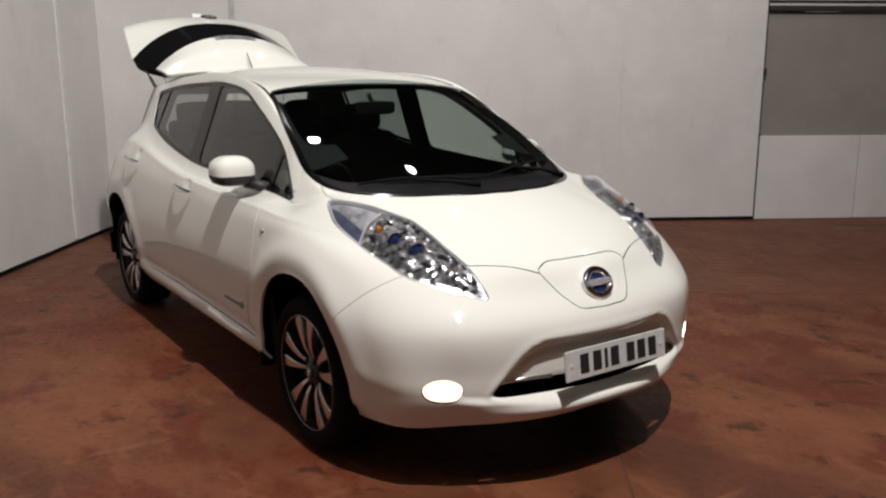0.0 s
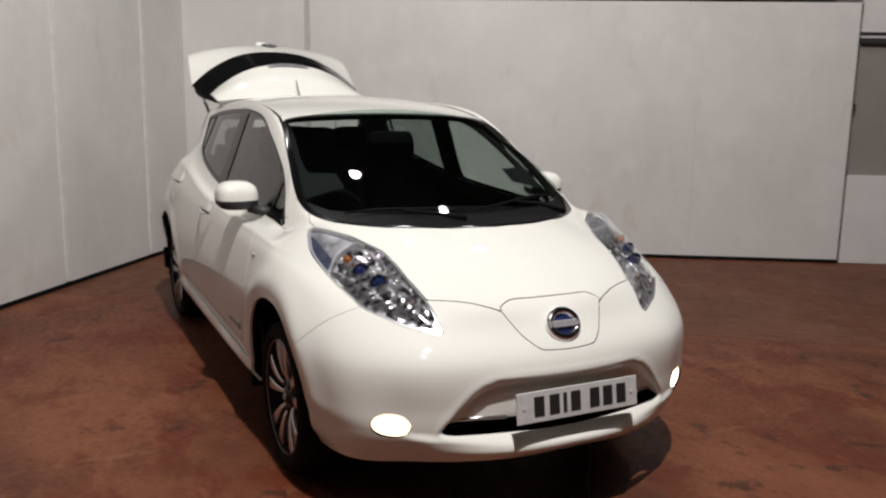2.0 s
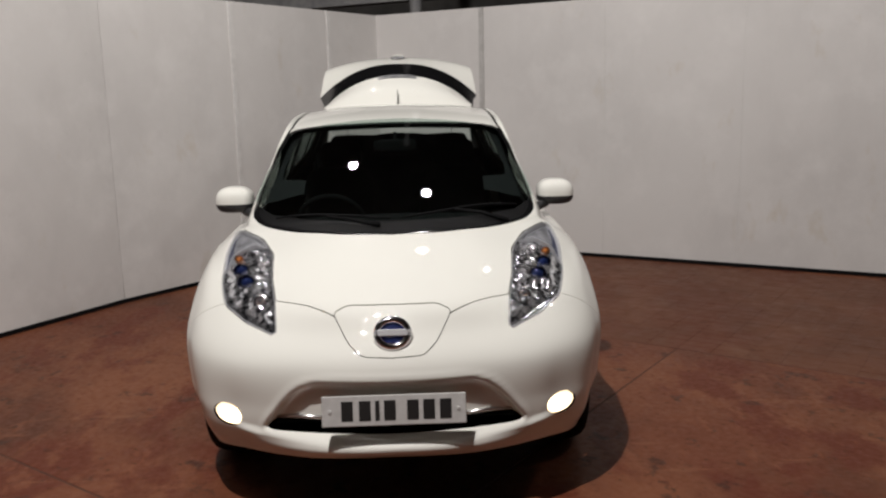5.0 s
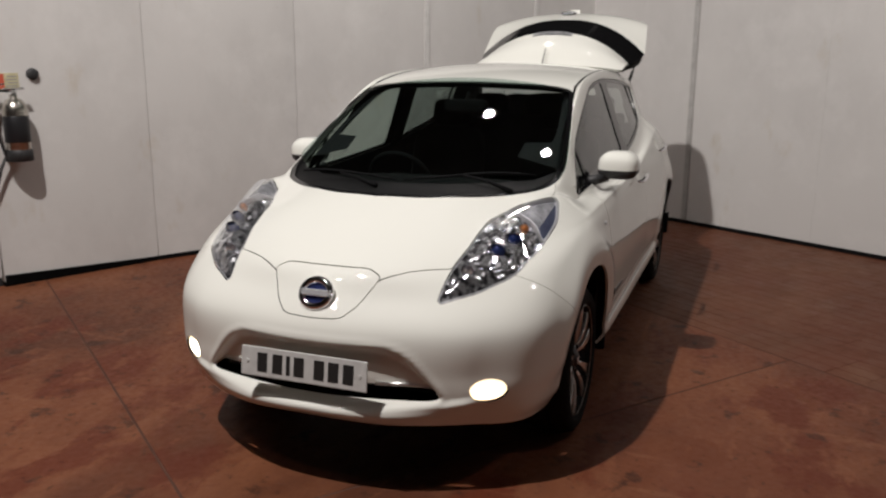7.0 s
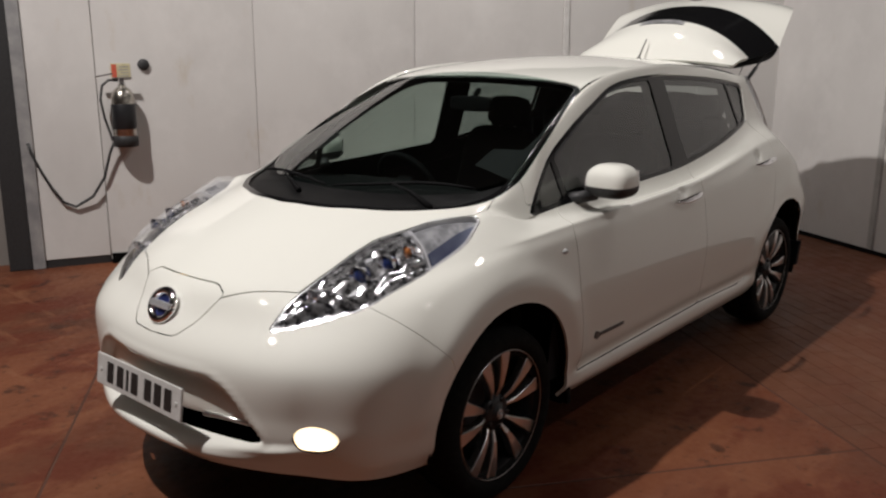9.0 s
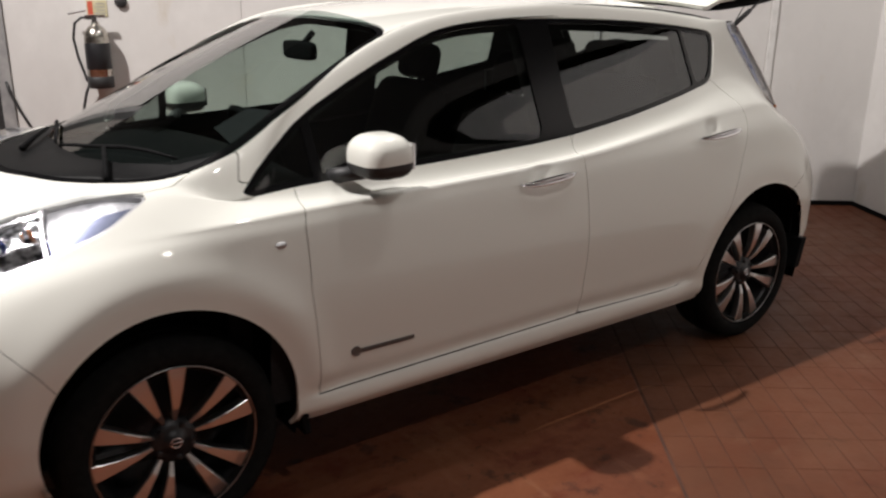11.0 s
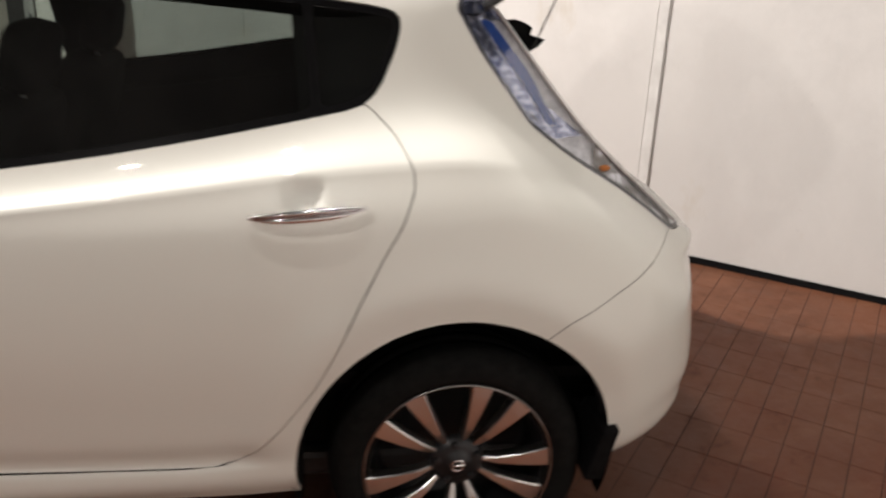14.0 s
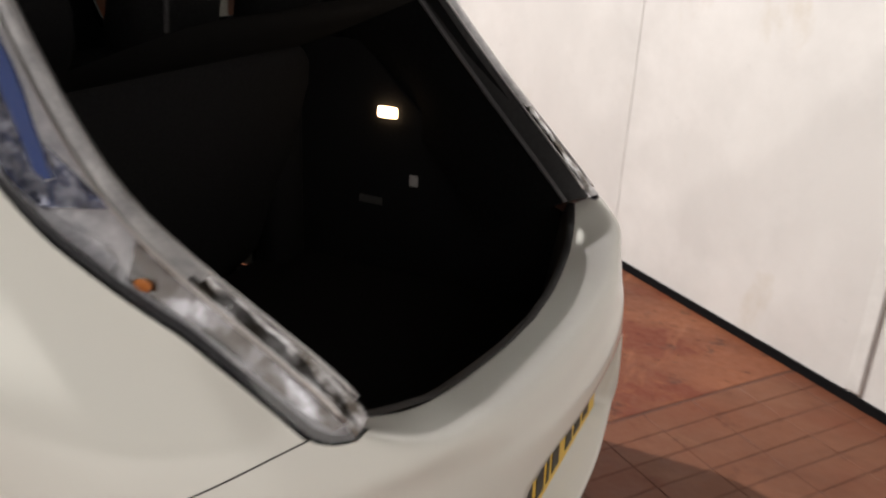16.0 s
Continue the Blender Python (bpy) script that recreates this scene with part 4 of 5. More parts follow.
    for x, y, r, depth, mat in ((.598, -1.80, .030, .032, LAMP_BLUE), (.640, -1.715, .027, .030, LAMP_BLUE), (.655, -1.645, .015, .018, AMBER), (.525, -1.945, .020, .024, FACET_CHROME)):
        x, y, z = on_lamp(1, x, y, depth)
        bm = bmesh.new()
        bmesh.ops.create_icosphere(bm, subdivisions=3, radius=r, matrix=Matrix.Translation((s * x, y, z)))
        part("lamp_bulb", bm, mat, lamp, "blue projector lens" if mat is LAMP_BLUE else "", True)
        bm = bmesh.new()
        aim = Matrix.Translation((s * x, y - r * .2, z)) @ Matrix.Rotation(radians(-90), 4, "Z") @ Matrix.Rotation(radians(12), 4, "Y")
        lathe(bm, [(r * (.55 + .75 * k / 6), -r * .8 + r * 1.3 * (k / 6) ** 2) for k in range(7)], 24, aim)
        part("bowl", bm, FACET_CHROME, lamp, "chrome reflector bowl", True)
    # fog lamp
    lens = panel("fog_lamp", *turn(fog), FOG_GLOW, car, "lit round fog lamp", .02, .008)
    core = cut(*fog, lambda v: 1 - ((v[:, 0] - .64) / .046) ** 2 - ((v[:, 2] - .424) / .032) ** 2)
    panel("fog_bulb", *turn(core), FOG_CORE, lens, "glaring middle of the lamp", 0, .006)
    # tail lamp
    tail = panel("tail_lamp", *turn(lamp_tail), CLEAR, car, "tall clear tail lamp with a blue light guide", .02, 0)
    tail.visible_shadow = False
    panel("lamp_housing", *turn(lamp_tail), LAMP_GREY, tail, "silver lamp housing", 0, .014)
    strip = cut(*lamp_tail, within(SIDE, LED_STRIP, 0))
    panel("light_guide", *turn(strip), TAIL_BLUE, tail, "blue light guide", .008, .009)
    seal = cut(*lamp_tail, lambda v: .008 - outline_distance(v[:, SIDE], TAIL_LAMP))
    panel("lamp_seal", *turn(seal), BLACK_PLASTIC, tail, "", 0, .001)
    from_edge = lambda v: outline_distance(v[:, SIDE], TAIL_LAMP)
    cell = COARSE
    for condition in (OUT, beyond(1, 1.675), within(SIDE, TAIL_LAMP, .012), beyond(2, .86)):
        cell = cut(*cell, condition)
    mesh_object("reflector", *faceted(*turn(cell), .008, .013, 9), GLINT_CELLS, tail, True, "clear cells of the lower lens")
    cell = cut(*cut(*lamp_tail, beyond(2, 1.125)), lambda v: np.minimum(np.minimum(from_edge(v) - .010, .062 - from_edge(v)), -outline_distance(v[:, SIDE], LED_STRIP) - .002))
    mesh_object("reflector", *faceted(*turn(cell), .008, .014, 4), LED_GLINTS, tail, True, "dark cells with bright points beside the light guide")
    wedge = cut(*lamp_tail, lambda v: np.minimum(np.minimum(v[:, 1] - 1.53, 1.662 - v[:, 1]), np.minimum(from_edge(v) - .010, .030 - .16 * (1.662 - v[:, 1]) - from_edge(v))))
    panel("lamp_wedge", *turn(wedge), LAMP_FROST, tail, "frosted reflector wedge", .004, .006)
    divider = cut(*lamp_tail, lambda v: np.minimum(.006 - np.abs(v[:, 1] - 1.668 - .25 * (v[:, 2] - 1.05)), from_edge(v) - .008))
    panel("lamp_divider", *turn(divider), LAMP_DARK, tail, "", 0, .006)
    bm = bmesh.new()
    bmesh.ops.create_icosphere(bm, subdivisions=3, radius=.012, matrix=Matrix.Translation((s * .634, 1.70, 1.046)) @ Matrix.Diagonal((.45, 1.1, .7, 1)))
    part("amber_bulb", bm, AMBER, tail, "amber indicator bulb", True)
    # inner edge of the lamp, then the black frame of the boot opening with its seal
    edge = np.array([V[r * 289 + 288] for r in range(60, 83)])
    bm = bmesh.new()
    tube(bm, [(s * p[0], p[1], p[2]) for p in edge[1:]], .0035, 6)
    part("lamp_edge", bm, SILVER, tail, "bright inner edge", True)
    low = np.clip((1.16 - edge[:, 2]) / .28, 0, 1)[:, None]
    inner = edge + np.concatenate([-.034 - .014 * low, -.006 - .004 * low, .002 + .004 * low], 1)
    across = np.linspace(0, 1, 9)
    fine = spline(edge, np.linspace(0, len(edge) - 1, 3 * len(edge))), spline(inner, np.linspace(0, len(edge) - 1, 3 * len(edge)))
    face = np.stack([fine[0] * (1 - k) + fine[1] * k + np.array((0, .006, .006)) * 4 * k * (1 - k) for k in across])
    for p in face.reshape(-1, 3):
        if p[2] < 1.04:
            p += np.array((0, .6, .8)) * (.004 * noise.noise(Vector((p[0] * 60, p[1] * 30, p[2] * 30))) - .003)
    ids = np.arange(face.shape[0] * face.shape[1]).reshape(face.shape[:2])
    quads = np.stack([ids[:-1, :-1], ids[:-1, 1:], ids[1:, 1:], ids[1:, :-1]], -1).reshape(-1, 4)
    points = face.reshape(-1, 3)
    mesh_object("lamp_return", points * (s, 1, 1), quads.tolist(), None, tail, True, "frosted grey inner face above a clear lower lens with painted highlights", [LAMP_GREY, GLINT_CELLS], [int(points[q, 2].mean() < 1.05) for q in quads])
    bm = bmesh.new()
    tube(bm, [(s * p[0], p[1], p[2]) for p in inner[1:]], .0028, 6)
    part("lamp_lip", bm, SILVER, tail, "bright lip beside the boot opening", True)
    edge = inner
    for name, steps, mat, words in (("aperture_flange", ((0, 0, 0), (-.005, -.008, -.001), (-.007, -.05, -.018)), BLACK_PLASTIC, "black flange round the boot opening"),
                                    ("aperture_frame", ((-.007, -.05, -.018), (-.010, -.10, -.05), (.03, -.26, -.15)), PLASTIC_DULL, "black frame of the boot opening")):
        ids = np.arange(3 * len(edge)).reshape(3, -1)
        quads = np.stack([ids[:-1, :-1], ids[:-1, 1:], ids[1:, 1:], ids[1:, :-1]], -1).reshape(-1, 4)
        mesh_object(name, np.concatenate([edge + d for d in steps]) * (s, 1, 1), quads.tolist(), mat, car, True, words)
    bm = bmesh.new()
    tube(bm, [(s * (p[0] - .010), p[1] - .052, p[2] - .018) for p in edge], .006, 8)
    part("boot_seal", bm, GREY_RUBBER, car, "grey rubber seal", True)
    # door mirror: a rounded shell, white above and black below, on a short arm
    centre, half = Vector((s * .852, -.668, 1.092)), Vector((.097, .090, .068))
    g = []
    for i in range(25):
        a = -math.pi / 2 + math.pi * i / 24
        ring = []
        for k in range(41):
            b = 2 * math.pi * k / 40
            p = lambda c, e: math.copysign(abs(c) ** e, c)
            x, y, z = p(math.cos(a), .55) * p(math.cos(b), .6), p(math.cos(a), .55) * p(math.sin(b), .6), p(math.sin(a), .6)
            taper = 1 - .24 * max(z, 0) ** 2
            ring.append((centre.x + half.x * x * taper, centre.y + half.y * y * (1 if y < 0 else .92) * taper, centre.z + half.z * z))
        g.append(ring)
    g = np.array(g)
    n, k = g.shape[:2]
    ids = np.arange(n * k).reshape(n, k)
    q = np.stack([ids[:-1, :-1], ids[:-1, 1:], ids[1:, 1:], ids[1:, :-1]], -1).reshape(-1, 4).tolist()
    line = lambda v: v[:, 2] - 1.075 - .04 * (v[:, 1] + .67)
    mirror = mesh_object("door_mirror", *cut(g.reshape(-1, 3), q, line), PAINT, car, True, "white door mirror with a black base")
    mesh_object("mirror_base", *cut(g.reshape(-1, 3), q, lambda v: -line(v)), BLACK_PLASTIC, mirror, True, "black mirror base")
    bm = bmesh.new()
    tube(bm, [(s * .72, -.77, 1.012), (s * .76, -.745, 1.025), (s * .80, -.70, 1.035)], [.030, .024, .024], 10)
    part("mirror_arm", bm, BLACK_PLASTIC, mirror, "", True)
    bm = bmesh.new()
    box(bm, (-.074, .070, -.040), (.074, .078, .040), Matrix.Translation(centre), .002)
    part("mirror_glass", bm, CHROME, mirror, "mirror glass")
    # roof moulding in the ditch beside the roof
    rail = spline(np.array(DITCH), np.linspace(7, 11.3, 40))
    bm = bmesh.new()
    tube(bm, [(s * p[0], p[1], p[2] - .001) for p in rail], .0065, 6)
    part("roof_moulding", bm, BLACK_PLASTIC, car, "black roof moulding")
    # wheel housings and mud flaps
    w = np.array(WAIST)
    for cy, cz, r in (FRONT_ARCH, REAR_ARCH):
        bm = bmesh.new()
        ring = [[bm.verts.new((s * (np.interp(cy + r * math.cos(a), w[3:9, 1], w[3:9, 0]) - .02 if x > .8 else x), cy + (r + .012) * math.cos(a), cz + (r + .012) * math.sin(a))) for a in np.linspace(-.35, math.pi + .35, 40)] for x in (.875, .618)]
        for k in range(39):
            bm.faces.new((ring[0][k], ring[0][k + 1], ring[1][k + 1], ring[1][k]))
        bm.faces.new(ring[1])
        part("wheel_housing", bm, PLASTIC_DULL, car)
    for y0, y1, z0, z1, lean in ((-.982, -.955, .245, .35, .012), (1.69, 1.735, .295, .44, -.035)):
        bm = bmesh.new()
        box(bm, (.70, y0, z0), (.872, y1, z1), None, .006)
        for p in bm.verts:
            p.co.y += lean * (z1 - p.co.z) / (z1 - z0)
            p.co.x *= s
        bmesh.ops.recalc_face_normals(bm, faces=bm.faces)
        part("mud_flap", bm, PLASTIC_DULL, car, "black mud flap")
    # gas strut of the tailgate
    bm = bmesh.new()
    tube(bm, [(s * .568, 1.385, 1.415), (s * .575, 1.50, 1.49)], .011, 8)
    tube(bm, [(s * .575, 1.50, 1.49), (s * .585, 1.66, 1.60)], .006, 8)
    part("gas_strut", bm, BLACK_PLASTIC, car, "black gas strut holding the tailgate")


side_parts(1)
side_parts(-1)


# wheels: ten spokes in five pairs, bright faces on a dark rim
def wheel(s, y):
    m = Matrix.Translation((s * .735, y, .323)) @ (Matrix() if s > 0 else Matrix.Rotation(math.pi, 4, "Z"))
    bm = bmesh.new()
    lathe(bm, [(.237, .092), (.227, .088), (.220, .06), (.205, -.02), (.20, -.09), (.0, -.09)], 64, m)
    bmesh.ops.recalc_face_normals(bm, faces=bm.faces)
    rim = part("wheel", bm, ALLOY_DARK, car, "dark alloy wheel with bright machined spokes", True)
    bm = bmesh.new()
    lathe(bm, [(.235, .102), (.2375, .104), (.240, .101), (.241, .094)], 72, m)
    part("rim_lip", bm, RIM_EDGE, rim, "bright rim lip", True)
    bm = bmesh.new()
    lathe(bm, [(.22, .085), (.2395, .098), (.247, .107), (.266, .115), (.292, .110), (.308, .096), (.317, .075), (.3225, .05), (.3235, .03), (.318, .028), (.318, .022), (.3235, .02),
               (.3235, -.02), (.318, -.022), (.318, -.028), (.3235, -.03), (.31, -.09), (.26, -.11), (.215, -.1)], 72, m)
    bmesh.ops.recalc_face_normals(bm, faces=bm.faces)
    part("tyre", bm, RUBBER, rim, "black tyre", True)
    phase = .1 if s < 0 else .16 if y < 0 else -.48
    for k in range(10):
        a = 2 * math.pi * (k // 2) / 5 + (.25 if k % 2 else -.25) + phase
        bm = bmesh.new()
        out = [(.062, .006, .072), (.105, .0105, .088), (.158, .0170, .095), (.202, .0228, .096), (.2335, .0275, .094)]
        rows = []
        for r, w, x in out:
            rows.append([bm.verts.new(p) for p in ((x - .03, -w * 1.15, r), (x - .003, -w, r), (x, -w + .003, r), (x, w - .003, r), (x - .003, w, r), (x - .03, w * 1.15, r))])
        for p, q in zip(rows, rows[1:]):
            for j in range(5):
                bm.faces.new((p[j], p[j + 1], q[j + 1], q[j]))
        bmesh.ops.transform(bm, matrix=m @ Matrix.Rotation(a, 4, "X"), verts=bm.verts)
        bmesh.ops.recalc_face_normals(bm, faces=bm.faces)
        part("spoke", bm, SILVER, rim)
    bm = bmesh.new()
    lathe(bm, [(.070, .05), (.066, .072), (.045, .080), (.032, .082), (.030, .088), (.0, .090)], 40, m)
    part("hub", bm, ALLOY_DARK, rim, "", True)
    bm = bmesh.new()
    lathe(bm, [(.013, .0905), (.015, .092), (.017, .0905)], 32, m)
    box(bm, (.0895, -.019, -.0035), (.0925, .019, .0035), m)
    part("hub_badge", bm, CHROME, rim, "small chrome ring badge", True)
    for k in range(5):
        bm = bmesh.new()
        t = m @ Matrix.Rotation(2 * math.pi * k / 5 + phase + math.pi / 5, 4, "X") @ Matrix.Translation((0, 0, .053))
        lathe(bm, [(.010, .07), (.010, .082), (.007, .086), (0, .086)], 6, t)
        part("wheel_nut", bm, ALLOY_DARK, rim)


for s in (1, -1):
    for y in (-1.35, 1.338):
        wheel(s, y)

# nose: charge port badge, number plate, grille
def badge(parent, m, r):
    bm = bmesh.new()
    tube(bm, [m @ Vector((r * math.cos(a), r * math.sin(a), 0)) for a in np.linspace(0, 2 * math.pi, 49)], r * .25, 10)
    part("badge", bm, CHROME, parent, "round chrome badge with a bright bar on dark blue", True)
    bm = bmesh.new()
    box(bm, (-r * 1.14, -r * .25, -.004), (r * 1.14, r * .25, r * .24), m, .003)
    part("badge_bar", bm, BADGE_CHROME, parent, "bright badge bar")
    bm = bmesh.new()
    rings = [[bm.verts.new(m @ Vector((q * r * math.cos(a), q * r * math.sin(a), h))) for a in np.linspace(0, 2 * math.pi, 33)[:-1]] for q, h in ((.84, -.003), (.5, .001))]
    for k in range(32):
        bm.faces.new((rings[0][k], rings[0][(k + 1) % 32], rings[1][(k + 1) % 32], rings[1][k]))
    bm.faces.new(rings[1])
    part("badge_disc", bm, BADGE_DARK, parent, "dark blue badge ground", True)


badge(flap, Matrix.Translation((0, -2.156, .752)) @ Matrix.Rotation(radians(62), 4, "X") @ Matrix.Diagonal((1, .88, 1, 1)), .058)


def plate(parent, m, mat, words):
    bm = bmesh.new()
    box(bm, (-.26, -.0555, -.004), (.26, .0555, .004), m, .003)
    board = part("number_plate", bm, mat, parent, words)
    for x in (-.169, -.105, -.060, -.015, .068, .126, .186):
        bm = bmesh.new()
        w = .008 if x == -.060 else .021
        box(bm, (x - w, -.036, .004), (x + w, .036, .0052), m)
        part("plate_bar", bm, INK, board)
    for x in (-.232, .232):
        bm = bmesh.new()
        lathe(bm, [(.007, .004), (.006, .007), (0, .007)], 12, m @ Matrix.Translation((x, 0, 0)) @ Matrix.Rotation(radians(-90), 4, "Y"))
        part("screw_cap", bm, mat, board)


plate(front_bumper, Matrix.Translation((0, -2.270, .499)) @ Matrix.Rotation(radians(82), 4, "X"), BOARD_WHITE, "white number plate with black characters")
bm = bmesh.new()
box(bm, (-.46, -2.06, .38), (.46, -2.04, .47))
for k in range(4):
    box(bm, (-.455, -2.085, .392 + k * .018), (.455, -2.06, .397 + k * .018))
part("grille_backing", bm, BLACK_PLASTIC, car, "black slatted lower grille")
for s in (1, -1):
    bm = bmesh.new()
    tube(bm, [(s * .25, -2.186, .444), (s * .35, -2.155, .444), (s * .445, -2.118, .434)], .008, 8)
    part("grille_trim", bm, SILVER, car, "silver trim beside the plate", True)

# wipers and aerial
top_skin = V[(V[:, 2] > .9) & (V[:, 1] < -.6)]


def on_screen(x, y, lift):
    """A point lift above the windscreen or cowl."""
    d = np.hypot(top_skin[:, 0] - abs(x), top_skin[:, 1] - y)
    near = np.argsort(d)[:6]
    return Vector((x, y, float(np.average(top_skin[near, 2], weights=1 / (d[near] + .004))) + lift))


for pivot, elbow, low, high in (((.52, -1.385), (.28, -1.325), (.58, -1.20), (.03, -1.405)), ((-.06, -1.50), (-.30, -1.37), (-.01, -1.405), (-.54, -1.285))):
    bm = bmesh.new()
    tube(bm, [on_screen(*pivot, .0), on_screen((pivot[0] + elbow[0]) / 2, (pivot[1] + elbow[1]) / 2, .010), on_screen(*elbow, .008)], [.012, .008, .006], 8)
    part("wiper", bm, PLASTIC_DULL, car, "black wiper arm and blade on the screen", True)
    bm = bmesh.new()
    tube(bm, [on_screen(low[0] + (high[0] - low[0]) * k / 8, low[1] + (high[1] - low[1]) * k / 8, .004) for k in range(9)], [.004, .006, .007, .007, .008, .007, .007, .006, .004], 6)
    part("wiper_blade", bm, PLASTIC_DULL, car, "black wiper blade", True)
bm = bmesh.new()
tube(bm, [(0, 1.10, 1.512), (0, 1.125, 1.545)], [.02, .012], 10)
tube(bm, [(0, 1.12, 1.54), (0, 1.21, 1.655)], [.005, .003], 8)
part("aerial", bm, BLACK_PLASTIC, car, "short black roof aerial", True)

# tailgate, built shut and swung up about its hinge
OPENING = Matrix.Translation((0, 1.17, 1.51)) @ Matrix.Rotation(radians(58), 4, "X") @ Matrix.Translation((0, -1.17, -1.51))


def gate(name, rows, mat, parent, label="", columns=41, steps=8, depth=.0):
    """Rows of (middle y, middle z, half width, edge y, edge z), lofted across the car."""
    grid = []
    for my, mz, w, ey, ez in rows:
        t = np.linspace(-1, 1, columns)
        k = np.abs(t) ** 2.4
        grid.append(np.stack([w * t, my + (ey - my) * k, mz + (ez - mz) * k], 1))
    g = spline(np.array(grid), np.linspace(0, len(rows) - 1, (len(rows) - 1) * steps + 1))
    g = np.array([[OPENING @ Vector(p) for p in r] for r in g])
    n, k = g.shape[:2]
    ids = np.arange(n * k).reshape(n, k)
    q = np.stack([ids[:-1, :-1], ids[:-1, 1:], ids[1:, 1:], ids[1:, :-1]], -1).reshape(-1, 4)
    v = g.reshape(-1, 3)
    return panel(name, np.concatenate([v, sheet_normals_up(v, q)], 1), q.tolist(), mat, parent, label, depth)


def sheet_normals_up(v, q):
    n = np.zeros_like(v)
    flat = np.cross(v[q[:, 2]] - v[q[:, 0]], v[q[:, 3]] - v[q[:, 1]])
    for k in range(4):
        np.add.at(n, q[:, k], flat)
    n /= np.maximum(np.linalg.norm(n, axis=1, keepdims=True), 1e-12)
    return n if n[:, 2].sum() - n[:, 1].sum() * .5 > 0 else -n


SPOILER = [(1.20, 1.512, .54, 1.20, 1.458), (1.36, 1.503, .556, 1.27, 1.405), (1.525, 1.428, .556, 1.335, 1.315)]
lid = gate("tailgate", [(1.80, 1.18, .625, 1.545, 1.10), (1.93, 1.06, .605, 1.82, 1.015), (2.01, .955, .57, 1.93, .935), (2.07, .87, .49, 2.0, .86)], PAINT, car, "white tailgate swung up", depth=.02)
gate("spoiler", SPOILER, PAINT, lid, "white roof spoiler on the tailgate", depth=.02)
gate("spoiler_underside", [(1.525, 1.423, .552, 1.335, 1.31), (1.46, 1.40, .55, 1.33, 1.30)], BLACK_PLASTIC, lid)
gate("rear_screen", [(1.46, 1.40, .55, 1.33, 1.30), (1.625, 1.31, .59, 1.43, 1.20), (1.80, 1.18, .625, 1.545, 1.10)], BLACK_GLOSS, lid, "dark rear screen")
gate("tailgate_lining", [(1.20, 1.47, .52, 1.20, 1.42), (1.42, 1.38, .53, 1.30, 1.28), (1.735, 1.165, .60, 1.49, 1.085), (1.90, 1.025, .575, 1.77, .99), (2.03, .868, .47, 1.97, .85)], BLACK_PLASTIC, lid, "black inner trim of the tailgate")
gate("brake_light", [(1.498, 1.452, .145, 1.484, 1.447), (1.533, 1.430, .145, 1.519, 1.425)], LAMP_DARK, lid, "grey high brake light", depth=.01)
top = OPENING @ Matrix.Translation((0, 1.912, 1.091)) @ Matrix.Rotation(radians(180), 4, "Z") @ Matrix.Rotation(radians(46), 4, "X")
badge(lid, top, .05)
bm = bmesh.new()
box(bm, (-.04, 2.02, .856), (.04, 2.085, .90), OPENING, .006)
part("tailgate_handle", bm, PAINT, lid)

# rear plate low in the bumper
plate(rear_bumper, Matrix.Translation((0, 2.056, .545)) @ Matrix.Rotation(radians(180), 4, "Z") @ Matrix.Rotation(radians(88), 4, "X"), BOARD_YELLOW, "yellow number plate with black characters")

# closed tray under the nose
bm = bmesh.new()
ring = [bm.verts.new((x, y, .318)) for x, y in [(0, -2.215), (.29, -2.188), (.54, -2.07), (.725, -1.875), (.735, -1.60), (-.735, -1.60), (-.725, -1.875), (-.54, -2.07), (-.29, -2.188)]]
lid_face = bm.faces.new(ring)
bmesh.ops.solidify(bm, geom=[lid_face], thickness=.008)
part("undertray", bm, PLASTIC_DULL, car, "black tray under the nose")

# cabin and boot
bm = bmesh.new()
box(bm, (-.66, -1.72, .19), (.66, 1.62, .27), None, .02), box(bm, (-.84, -.94, .286), (.84, .95, .30))
part("floor_pan", bm, BLACK_PLASTIC, car, "dark underbody")
bm = bmesh.new()
box(bm, (-.70, -1.12, .27), (.70, -1.05, .98))
part("bulkhead", bm, TRIM, car)
g = np.array([[(x, y, z - .06 * abs(x) ** 2) for x in np.linspace(-.68, .68, 15)] for y, z in ((-1.44, 1.0), (-1.2, 1.012), (-1.0, 1.022), (-.86, 1.02), (-.76, .99), (-.70, .90), (-.70, .72), (-.76, .6))])
ids = np.arange(g.shape[0] * g.shape[1]).reshape(g.shape[:2])
mesh_object("dashboard", g.reshape(-1, 3), np.stack([ids[:-1, :-1], ids[:-1, 1:], ids[1:, 1:], ids[1:, :-1]], -1).reshape(-1, 4).tolist(), DASH, car, True, "black dashboard")
bm = bmesh.new()
wheel_at = Matrix.Translation((-.36, -.54, .93)) @ Matrix.Rotation(radians(-62), 4, "X")
tube(bm, [wheel_at @ Vector((.18 * math.cos(a), .18 * math.sin(a), 0)) for a in np.linspace(0, 2 * math.pi, 41)], .015, 8)
box(bm, (-.17, -.02, -.01), (.17, .02, .01), wheel_at), box(bm, (-.05, -.05, -.03), (.05, .05, .02), wheel_at, .01)
tube(bm, [wheel_at @ Vector((0, 0, 0)), (-.36, -.72, .82)], .03, 8)
part("steering_wheel", bm, DASH, car, "black steering wheel", True)


